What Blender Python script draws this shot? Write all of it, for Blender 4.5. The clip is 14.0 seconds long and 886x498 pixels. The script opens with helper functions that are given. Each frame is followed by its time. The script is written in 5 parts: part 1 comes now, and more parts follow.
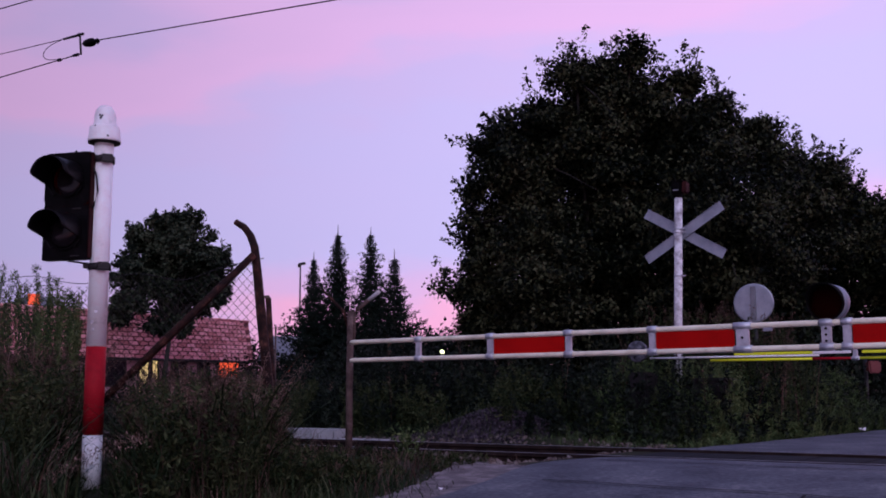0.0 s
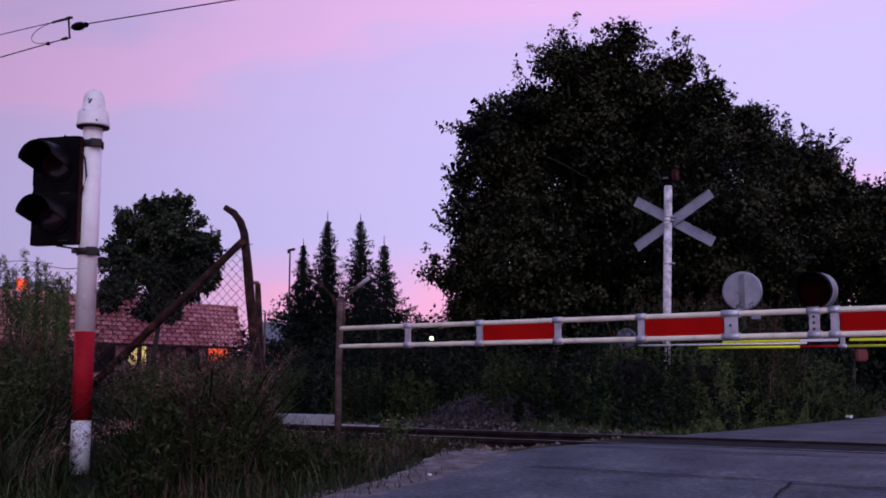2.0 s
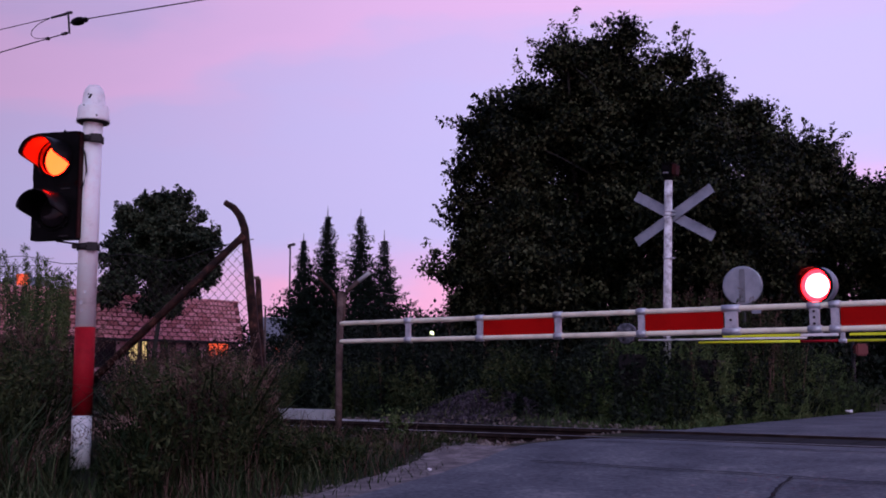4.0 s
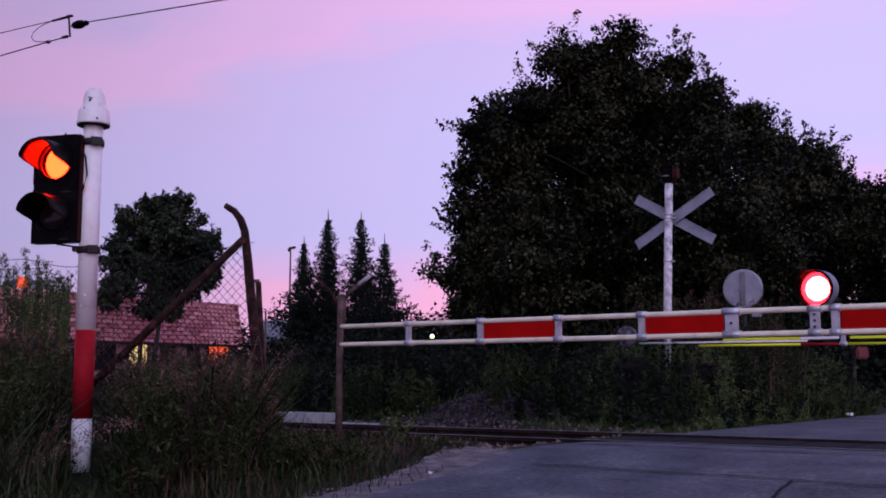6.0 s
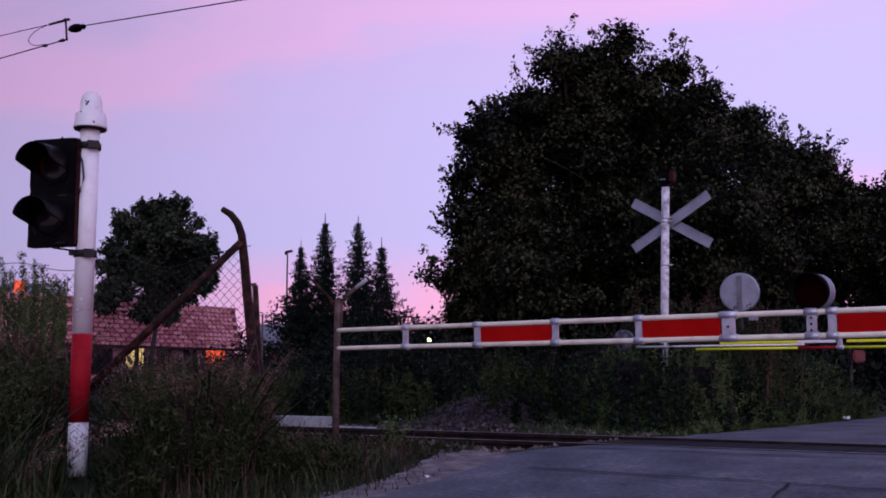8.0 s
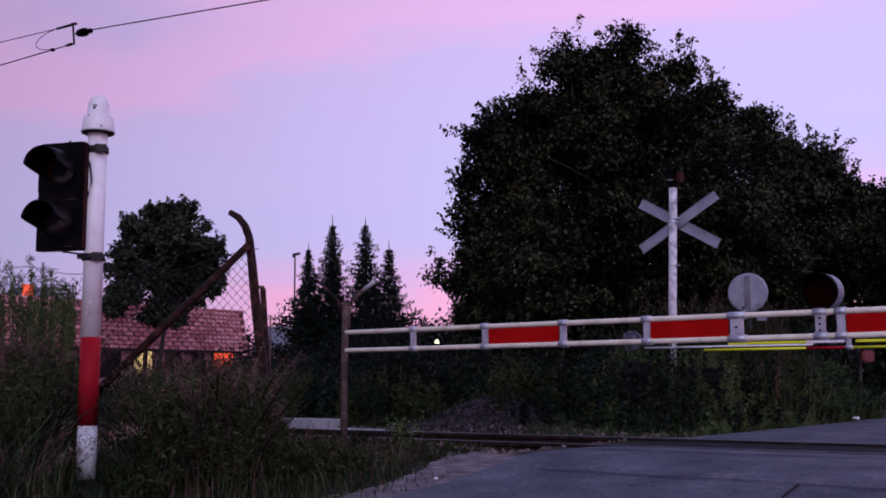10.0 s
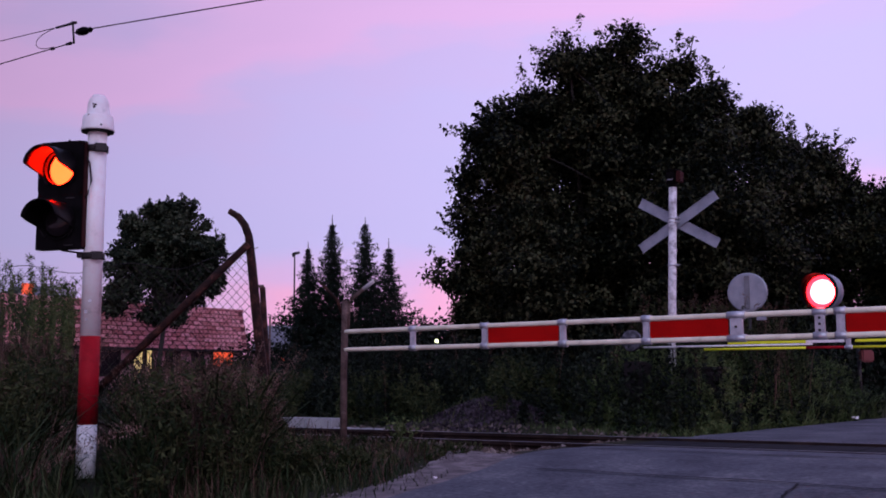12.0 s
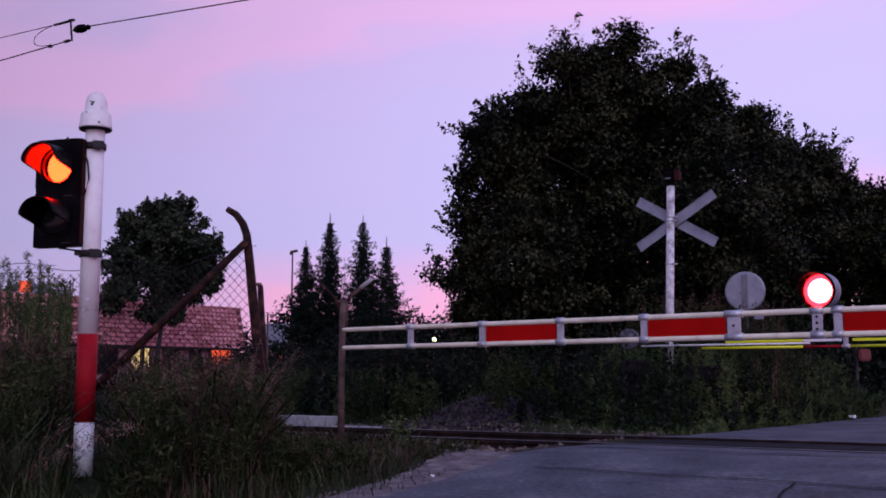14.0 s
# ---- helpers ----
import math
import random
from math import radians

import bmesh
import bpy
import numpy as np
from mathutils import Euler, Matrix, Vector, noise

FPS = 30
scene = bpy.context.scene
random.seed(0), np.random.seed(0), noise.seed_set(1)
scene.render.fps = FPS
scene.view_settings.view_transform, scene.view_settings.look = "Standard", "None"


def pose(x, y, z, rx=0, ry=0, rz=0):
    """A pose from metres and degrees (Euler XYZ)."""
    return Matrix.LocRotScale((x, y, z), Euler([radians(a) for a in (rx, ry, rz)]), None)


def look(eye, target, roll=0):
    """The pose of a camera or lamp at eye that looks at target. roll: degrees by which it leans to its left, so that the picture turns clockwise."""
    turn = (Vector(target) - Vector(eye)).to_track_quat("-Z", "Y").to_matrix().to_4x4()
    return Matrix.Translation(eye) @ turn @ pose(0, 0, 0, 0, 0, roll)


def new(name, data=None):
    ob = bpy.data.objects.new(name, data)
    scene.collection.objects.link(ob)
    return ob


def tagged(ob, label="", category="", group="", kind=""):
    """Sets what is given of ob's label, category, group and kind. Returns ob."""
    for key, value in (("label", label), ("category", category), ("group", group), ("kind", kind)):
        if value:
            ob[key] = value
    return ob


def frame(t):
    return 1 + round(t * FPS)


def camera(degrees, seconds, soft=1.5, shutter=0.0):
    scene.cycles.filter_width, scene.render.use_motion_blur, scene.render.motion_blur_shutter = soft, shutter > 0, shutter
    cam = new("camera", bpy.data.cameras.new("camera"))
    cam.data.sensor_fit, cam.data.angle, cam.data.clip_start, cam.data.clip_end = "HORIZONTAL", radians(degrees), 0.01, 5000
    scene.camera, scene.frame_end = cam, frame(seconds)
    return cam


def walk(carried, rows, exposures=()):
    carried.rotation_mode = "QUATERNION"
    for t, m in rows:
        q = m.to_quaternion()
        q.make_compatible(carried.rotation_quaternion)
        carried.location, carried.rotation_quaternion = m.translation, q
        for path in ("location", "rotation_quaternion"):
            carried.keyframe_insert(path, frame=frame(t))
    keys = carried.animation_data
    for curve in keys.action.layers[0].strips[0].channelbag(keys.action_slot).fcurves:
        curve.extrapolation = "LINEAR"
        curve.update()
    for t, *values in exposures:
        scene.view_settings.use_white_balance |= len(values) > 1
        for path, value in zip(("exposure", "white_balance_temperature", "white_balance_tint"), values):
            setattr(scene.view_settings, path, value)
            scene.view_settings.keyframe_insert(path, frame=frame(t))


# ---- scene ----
# ---------------------------------------------------------------- camera
EYE = (0.0, 0.0, 0.65)  # heights count from the top of the rails
cam = camera(45.5, 14.0, soft=1.8)
walk(cam, [
    (0, pose(*EYE, 97.770, 0.256, 0.620)),
    (0.5, pose(*EYE, 97.602, 0.302, 0.500)),
    (1, pose(*EYE, 97.447, 0.082, 0.240)),
    (1.5, pose(*EYE, 97.325, 0.163, 0.199)),
    (2, pose(*EYE, 97.045, 0.056, 0.037)),
    (2.5, pose(*EYE, 96.897, -0.012, 0.019)),
    (3, pose(*EYE, 96.761, 0.018, -0.010)),
    (5.5, pose(*EYE, 96.874, 0.236, 0.200)),
    (6, pose(*EYE, 96.938, 0.101, 0.072)),
    (6.5, pose(*EYE, 96.959, 0.033, -0.004)),
    (7, pose(*EYE, 96.978, -0.057, -0.077)),
    (7.5, pose(*EYE, 97.033, -0.050, -0.094)),
    (8, pose(*EYE, 97.133, 0.128, -0.088)),
    (10.5, pose(*EYE, 97.231, 0.328, 0.406)),
    (11, pose(*EYE, 97.211, 0.237, 0.385)),
    (11.5, pose(*EYE, 97.196, 0.201, 0.301)),
    (12, pose(*EYE, 97.192, 0.306, 0.319)),
    (12.5, pose(*EYE, 97.190, 0.377, 0.284)),
    (13, pose(*EYE, 97.195, 0.383, 0.298)),
    (13.5, pose(*EYE, 97.188, 0.358, 0.264)),
    (14, pose(*EYE, 97.103, 0.217, 0.192)),
])

# ---------------------------------------------------------------- sky and afterglow
scene.view_settings.exposure = 0.0


def build_world():
    """Dusk: lavender sky with rose clouds, pink towards the horizon."""
    w = bpy.data.worlds.new("dusk")
    scene.world = w
    w.use_nodes = True
    nt = w.node_tree
    nt.nodes.clear()
    N, L = nt.nodes.new, nt.links.new
    tc = N("ShaderNodeTexCoord")
    sep = N("ShaderNodeSeparateXYZ")
    L(tc.outputs["Generated"], sep.inputs[0])

    def math_node(op, a, b, c=None):
        n = N("ShaderNodeMath")
        n.operation = op
        for k, v in enumerate((a, b, c)):
            if v is None:
                continue
            if isinstance(v, (int, float)):
                n.inputs[k].default_value = v
            else:
                L(v, n.inputs[k])
        return n.outputs[0]

    # drawn-out cloud noise bends the layers of the sky
    mp = N("ShaderNodeMapping")
    mp.inputs["Scale"].default_value = (1.4, 1.4, 4.2)
    mp.inputs["Rotation"].default_value = (0.0, radians(10), 0.0)
    L(tc.outputs["Generated"], mp.inputs[0])
    nz = N("ShaderNodeTexNoise")
    nz.inputs["Scale"].default_value = 2.2
    nz.inputs["Detail"].default_value = 4
    nz.inputs["Roughness"].default_value = 0.45
    L(mp.outputs[0], nz.inputs[0])
    n2 = N("ShaderNodeTexNoise")
    n2.inputs["Scale"].default_value = 5.5
    n2.inputs["Detail"].default_value = 5
    L(mp.outputs[0], n2.inputs[0])
    tilt = math_node("MULTIPLY_ADD", sep.outputs["X"], -0.15, sep.outputs["Z"])
    layer = math_node("MULTIPLY_ADD", math_node("SUBTRACT", nz.outputs["Fac"], 0.5), 0.18, math_node("MULTIPLY_ADD", math_node("SUBTRACT", n2.outputs["Fac"], 0.5), 0.085, tilt))
    ramp = N("ShaderNodeValToRGB")
    ramp.color_ramp.interpolation = "EASE"
    L(layer, ramp.inputs[0])
    cr = ramp.color_ramp
    cr.elements[0].position, cr.elements[0].color = 0.0, (0.80, 0.35, 0.58, 1)
    cr.elements[1].position, cr.elements[1].color = 1.0, (0.18, 0.20, 0.50, 1)
    for p, c in ((0.055, (0.80, 0.37, 0.67, 1)), (0.10, (0.63, 0.39, 0.75, 1)), (0.17, (0.49, 0.42, 0.81, 1)), (0.23, (0.505, 0.42, 0.81, 1)), (0.275, (0.53, 0.405, 0.78, 1)), (0.292, (0.585, 0.40, 0.765, 1)), (0.315, (0.66, 0.39, 0.75, 1)), (0.345, (0.64, 0.385, 0.74, 1)), (0.40, (0.50, 0.37, 0.72, 1)), (0.52, (0.32, 0.31, 0.66, 1))):
        e = cr.elements.new(p)
        e.color = (c[0], c[1] * 1.02, c[2] * 0.985, 1)
    # the afterglow is stronger on one side of the sky
    across = math_node("MINIMUM", math_node("MAXIMUM", sep.outputs["X"], -0.4), 0.4)
    side = math_node("MULTIPLY_ADD", math_node("MULTIPLY_ADD", across, -0.75, 0.58), across, 1.16)
    vm = N("ShaderNodeVectorMath")
    vm.operation = "SCALE"
    L(ramp.outputs["Color"], vm.inputs[0])
    L(side, vm.inputs["Scale"])
    bg = N("ShaderNodeBackground")
    L(vm.outputs[0], bg.inputs["Color"])
    bg.inputs["Strength"].default_value = 1.0
    sky = N("ShaderNodeTexSky")
    sky.sky_type = "NISHITA"
    sky.sun_disc = False
    sky.sun_elevation = radians(1.0)
    sky.sun_rotation = radians(200)
    bs = N("ShaderNodeBackground")
    L(sky.outputs[0], bs.inputs["Color"])
    bs.inputs["Strength"].default_value = 0.03
    add = N("ShaderNodeAddShader")
    L(bg.outputs[0], add.inputs[0])
    L(bs.outputs[0], add.inputs[1])
    out = N("ShaderNodeOutputWorld")
    L(add.outputs[0], out.inputs[0])


build_world()
sun = new("sun", bpy.data.lights.new("sun", "SUN"))
sun.data.energy, sun.data.angle, sun.data.color = 1.1, radians(40), (0.74, 0.77, 1.0)
sun.matrix_world = look((2, -17, 12), (0, 0, 0))

# ---------------------------------------------------------------- materials


def material(name, colors, rough=0.8, metal=0.0, scale=4.0, bump=0.3, fine=60.0, random_mix=0.0, island=False, coords="Object", spec=0.5, grain=0.35):
    """Noise-mottled surface: colors are blended by coarse noise, fine noise adds grain and relief."""
    m = bpy.data.materials.new(name)
    m.use_nodes = True
    nt = m.node_tree
    N, L = nt.nodes.new, nt.links.new
    b = nt.nodes["Principled BSDF"]
    tc = N("ShaderNodeTexCoord")
    n1, n2 = N("ShaderNodeTexNoise"), N("ShaderNodeTexNoise")
    for n, s, d in ((n1, scale, 6), (n2, fine, 3)):
        n.inputs["Scale"].default_value = s
        n.inputs["Detail"].default_value = d
        L(tc.outputs[coords], n.inputs[0])
    add = N("ShaderNodeMath")
    add.operation = "MULTIPLY_ADD"
    L(n2.outputs["Fac"], add.inputs[0])
    add.inputs[1].default_value = grain
    base = N("ShaderNodeMath")
    L(n1.outputs["Fac"], base.inputs[0])
    base.inputs[1].default_value = 0.175 - 0.5 * grain
    L(base.outputs[0], add.inputs[2])
    src = add.outputs[0]
    if random_mix:
        if island:
            r = N("ShaderNodeNewGeometry").outputs["Random Per Island"]
        else:
            r = N("ShaderNodeObjectInfo").outputs["Random"]
        ma = N("ShaderNodeMath")
        ma.operation = "MULTIPLY_ADD"
        L(r, ma.inputs[0])
        ma.inputs[1].default_value = random_mix
        L(src, ma.inputs[2])
        su = N("ShaderNodeMath")
        su.operation = "SUBTRACT"
        L(ma.outputs[0], su.inputs[0])
        su.inputs[1].default_value = random_mix / 2
        src = su.outputs[0]
    ramp = N("ShaderNodeValToRGB")
    L(src, ramp.inputs[0])
    cr = ramp.color_ramp
    k = len(colors)
    for i, c in enumerate(colors):
        p = 0.42 + 0.5 * i / max(1, k - 1)
        e = cr.elements[i] if i < 2 else cr.elements.new(p)
        e.position, e.color = p, (*c, 1)
    L(ramp.outputs[0], b.inputs["Base Color"])
    b.inputs["Roughness"].default_value = rough
    b.inputs["Metallic"].default_value = metal
    b.inputs["Specular IOR Level"].default_value = spec
    if bump:
        bp = N("ShaderNodeBump")
        bp.inputs["Strength"].default_value = bump
        bp.inputs["Distance"].default_value = 0.01
        L(add.outputs[0], bp.inputs["Height"])
        L(bp.outputs[0], b.inputs["Normal"])
    return m


def glowing(name, color, strength):
    m = bpy.data.materials.new(name)
    m.use_nodes = True
    b = m.node_tree.nodes["Principled BSDF"]
    b.inputs["Base Color"].default_value = (*[min(1, c) * 0.3 for c in color], 1)
    b.inputs["Emission Color"].default_value = (*color, 1)
    b.inputs["Emission Strength"].default_value = strength
    return m


def glassy(name, color, rough=0.05, transmission=1.0):
    m = bpy.data.materials.new(name)
    m.use_nodes = True
    b = m.node_tree.nodes["Principled BSDF"]
    b.inputs["Base Color"].default_value = (*color, 1)
    b.inputs["Roughness"].default_value = rough
    b.inputs["Transmission Weight"].default_value = transmission
    b.inputs["IOR"].default_value = 1.03
    return m


ASPHALT = material("asphalt", [(0.024, 0.026, 0.037), (0.052, 0.055, 0.073), (0.075, 0.078, 0.096), (0.135, 0.132, 0.145)], 0.8, spec=0.35, scale=1.6, bump=1.0, fine=24, grain=0.95)
SOIL = material("soil", [(0.012, 0.015, 0.008), (0.026, 0.026, 0.015), (0.05, 0.042, 0.028)], 0.95, spec=0.1, scale=0.6, bump=0.8, fine=30)
GRAVEL = material("gravel", [(0.045, 0.034, 0.035), (0.10, 0.078, 0.08), (0.22, 0.18, 0.18)], 0.9, scale=7, bump=1.0, fine=60, random_mix=0.3, island=True)
BALLAST = material("ballast", [(0.05, 0.035, 0.03), (0.10, 0.07, 0.06), (0.16, 0.13, 0.12)], 0.9, scale=5, bump=0.6, fine=50, random_mix=0.4, island=True)
HEAP = material("dark_heap_stone", [(0.010, 0.007, 0.010), (0.026, 0.019, 0.025), (0.06, 0.046, 0.057)], 0.95, spec=0.1, scale=6, bump=0.6, fine=40, random_mix=0.5, island=True)
RAIL = material("rail_steel", [(0.010, 0.006, 0.006), (0.022, 0.013, 0.012), (0.045, 0.028, 0.024)], 0.75, 0.1, spec=0.1, scale=6, bump=0.3)
RAIL_TOP = material("rail_top", [(0.13, 0.12, 0.12), (0.22, 0.20, 0.20)], 0.45, 0.8, scale=3, bump=0.05)
RUBBER = material("rubber_panel", [(0.010, 0.010, 0.012), (0.024, 0.023, 0.027)], 0.85, spec=0.08, scale=5, bump=0.5)
CONCRETE = material("concrete", [(0.22, 0.21, 0.22), (0.32, 0.31, 0.32), (0.40, 0.39, 0.40)], 0.85, scale=3, bump=0.5, fine=70)
WHITE = material("white_paint", [(0.60, 0.58, 0.58), (0.79, 0.73, 0.74), (0.80, 0.79, 0.80), (0.82, 0.81, 0.82)], 0.5, scale=9, bump=0.12, fine=40)
WHITE_WORN = material("worn_white_paint", [(0.18, 0.16, 0.16), (0.40, 0.38, 0.40), (0.66, 0.65, 0.67), (0.74, 0.73, 0.75)], 0.6, scale=11, bump=0.25, fine=35)
RED = material("red_paint", [(0.20, 0.004, 0.010), (0.28, 0.006, 0.014), (0.32, 0.010, 0.018)], 0.6, spec=0.1, scale=7, bump=0.12)
RED_SHEET = material("red_sheet", [(0.28, 0.0015, 0.001), (0.36, 0.002, 0.0015), (0.40, 0.003, 0.002)], 0.5, spec=0.08, scale=4, bump=0.05)
CREAM = material("cream_tube", [(0.45, 0.41, 0.31), (0.66, 0.61, 0.48), (0.74, 0.69, 0.55)], 0.45, scale=6, bump=0.08)
GALV = material("galvanised", [(0.30, 0.31, 0.34), (0.44, 0.45, 0.49), (0.56, 0.57, 0.60)], 0.45, 0.6, scale=14, bump=0.12)
ALU = material("aluminium_sign_back", [(0.17, 0.19, 0.23), (0.26, 0.28, 0.33), (0.33, 0.35, 0.40)], 0.5, 0.4, scale=5, bump=0.08)
VISOR = material("visor_plastic", [(0.003, 0.0025, 0.003), (0.006, 0.005, 0.006)], 0.40, scale=8, bump=0.06, spec=0.11)
FORK = material("weathered_post", [(0.025, 0.016, 0.014), (0.06, 0.038, 0.034), (0.10, 0.066, 0.06), (0.17, 0.12, 0.11)], 0.9, spec=0.2, scale=8, bump=0.5, fine=50)
DOOR_EDGE = material("dark_red_edge", [(0.02, 0.006, 0.006), (0.05, 0.012, 0.012)], 0.7, spec=0.1, scale=9, bump=0.3)
BLACK = material("black_plastic", [(0.002, 0.0018, 0.002), (0.0035, 0.003, 0.0035), (0.007, 0.006, 0.007)], 0.6, spec=0.04, scale=8, bump=0.1)
DARK_STEEL = material("dark_steel", [(0.009, 0.008, 0.009), (0.02, 0.017, 0.018)], 0.5, 0.5, scale=12, bump=0.2)
RUST = material("rusty_steel", [(0.006, 0.003, 0.003), (0.013, 0.0055, 0.005), (0.036, 0.014, 0.011), (0.13, 0.052, 0.038)], 0.85, 0.1, spec=0.2, scale=9, bump=0.6, fine=50)
WIRE = material("fence_wire", [(0.010, 0.007, 0.008), (0.025, 0.018, 0.019)], 0.6, 0.4, scale=9, bump=0)
YELLOW = material("yellow_reflective_sheet", [(0.66, 0.72, 0.015), (0.80, 0.86, 0.02)], 0.4, scale=5, bump=0.05)
BARK = material("bark", [(0.006, 0.005, 0.004), (0.012, 0.010, 0.008), (0.026, 0.021, 0.017)], 0.9, scale=5, bump=0.9, fine=40)
# Pale and near-black leaves paint highlights and dark gaps into the crown's colour.
LEAF = material("lit_and_shaded_leaf", [(0.0015, 0.0035, 0.002), (0.0036, 0.0058, 0.0031), (0.062, 0.066, 0.034)], 0.5, spec=0.05, scale=0.8, bump=0, random_mix=0.5, island=True)
LEAF_GARDEN = material("garden_leaf", [(0.004, 0.008, 0.005), (0.014, 0.021, 0.013), (0.060, 0.072, 0.044)], 0.55, spec=0.06, scale=0.8, bump=0, random_mix=0.5, island=True)
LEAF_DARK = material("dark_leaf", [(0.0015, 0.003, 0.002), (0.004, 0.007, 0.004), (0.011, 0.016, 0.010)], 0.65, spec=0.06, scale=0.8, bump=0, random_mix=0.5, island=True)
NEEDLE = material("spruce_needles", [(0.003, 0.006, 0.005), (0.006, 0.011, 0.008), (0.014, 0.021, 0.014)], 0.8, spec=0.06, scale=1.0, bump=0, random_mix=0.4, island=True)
WEED = material("weed_green", [(0.008, 0.014, 0.006), (0.020, 0.029, 0.011), (0.056, 0.064, 0.027)], 0.7, spec=0.06, scale=0.7, bump=0, random_mix=0.5, island=True)
DRY = material("dry_stalk", [(0.026, 0.016, 0.013), (0.055, 0.034, 0.026), (0.14, 0.086, 0.066)], 0.85, spec=0.06, scale=2.0, bump=0, random_mix=0.5, island=True)
TALL = material("tall_weed_green", [(0.024, 0.042, 0.014), (0.050, 0.078, 0.027), (0.11, 0.135, 0.055)], 0.7, spec=0.06, scale=0.9, bump=0, random_mix=0.5, island=True)
# Weed green taken darker: the trees' shadow on the bank is in this colour.
BANK = material("shaded_bank_leaf", [(0.002, 0.004, 0.003), (0.006, 0.010, 0.0065), (0.026, 0.034, 0.022)], 0.6, spec=0.06, scale=0.8, bump=0, random_mix=0.5, island=True)
PLUME = material("pink_seed_plume", [(0.07, 0.045, 0.036), (0.15, 0.095, 0.08), (0.26, 0.17, 0.145)], 0.85, spec=0.1, scale=2.0, bump=0, random_mix=0.5, island=True)
WEIGHT = material("weathered_weight", [(0.02, 0.02, 0.026), (0.06, 0.06, 0.075), (0.17, 0.17, 0.2)], 0.8, spec=0.1, scale=16, bump=0.4)
SIGN_RAIL = material("dull_sign_rail", [(0.13, 0.135, 0.155), (0.20, 0.205, 0.235)], 0.6, 0.3, scale=8, bump=0.1)
GRASS = material("grass_blade", [(0.010, 0.019, 0.007), (0.024, 0.038, 0.015), (0.075, 0.082, 0.040)], 0.7, spec=0.06, scale=0.6, bump=0, random_mix=0.5, island=True)
# Dark tone painted in for the shadow gaps between the tiles.
ROOF_GAP = material("shaded_tile_joint", [(0.11, 0.04, 0.042), (0.18, 0.066, 0.07)], 0.9, spec=0.1, scale=3, bump=0.3)
ROOF_TILE = material("single_clay_tile", [(0.40, 0.13, 0.13), (0.66, 0.27, 0.28), (0.78, 0.38, 0.39)], 0.8, scale=1.2, bump=0.4, fine=20, random_mix=0.4)
ROOF = material("clay_roof_tile", [(0.42, 0.14, 0.14), (0.66, 0.27, 0.28), (0.76, 0.37, 0.38)], 0.8, scale=1.2, bump=0.4, fine=20, random_mix=0.35, island=True)
BRICK = material("pink_render_wall", [(0.26, 0.13, 0.15), (0.34, 0.18, 0.20), (0.40, 0.23, 0.25)], 0.85, scale=2, bump=0.4, fine=25)
DARK_GLASS = material("dark_window_glass", [(0.008, 0.006, 0.008), (0.016, 0.013, 0.016)], 0.12, spec=0.2, scale=2, bump=0)
SLATE = material("grey_roof", [(0.10, 0.10, 0.12), (0.16, 0.16, 0.18)], 0.8, scale=2, bump=0.3)
ORANGE_PLASTIC = material("orange_red_plastic", [(0.09, 0.010, 0.010), (0.14, 0.016, 0.015)], 0.5, scale=3, bump=0.1)
LAMP_RED = glowing("red_led_glow", (1.0, 0.09, 0.10), 44.0)
LAMP_RIM = glowing("red_lens_glow", (1.0, 0.015, 0.03), 14.0)
COVER = glassy("red_lamp_cover", (1.0, 0.26, 0.26), 0.16)
LAMP_ORANGE = glowing("red_signal_glow", (1.0, 0.0052, 0.0010), 88.0)
WINDOW_WARM = glowing("lit_window_yellow", (1.0, 0.72, 0.30), 0.75)
WINDOW_ORANGE = glowing("lit_window_orange", (1.0, 0.11, 0.04), 0.95)
STREET_GLOW = glowing("street_lamp_glow", (0.9, 1.0, 0.55), 3.0)
RED_LENS = material("dark_red_lens", [(0.006, 0.0008, 0.001), (0.011, 0.0014, 0.0016)], 0.45, spec=0.03, scale=30, bump=0.1)

# ---------------------------------------------------------------- mesh helpers

TURN = -35.45  # the track's direction
UX, UY = -0.8146, 0.58


def tw(u, v, z=0.0):
    """World place of u metres along the track (away to one side) and v metres across it, from below the eye."""
    return Vector((UX * u + UY * v, UY * u - UX * v, z))


def part(name, bm, mat, parent=None, label=""):
    me = bpy.data.meshes.new(name)
    bm.to_mesh(me)
    bm.free()
    me.materials.append(mat)
    ob = new(name, me)
    if parent:
        ob.parent = parent
    if label:
        tagged(ob, label)
    return ob


def raw(name, verts, faces, mat, parent=None, label=""):
    me = bpy.data.meshes.new(name)
    me.from_pydata([tuple(v) for v in verts], [], faces)
    me.materials.append(mat)
    me.update()
    ob = new(name, me)
    if parent:
        ob.parent = parent
    if label:
        tagged(ob, label)
    return ob


def thing(name, m, label, category, group="", kind=""):
    e = new(name)
    e.matrix_world = m
    return tagged(e, label, category, group, kind)


def box(bm, sx, sy, sz, m=Matrix(), bevel=0.0):
    r = bmesh.ops.create_cube(bm, size=1.0, matrix=m @ Matrix.Diagonal((sx, sy, sz, 1)))
    if bevel:
        es = list({e for v in r["verts"] for e in v.link_edges})
        bmesh.ops.bevel(bm, geom=es, offset=bevel, segments=2, affect="EDGES")
    return bm


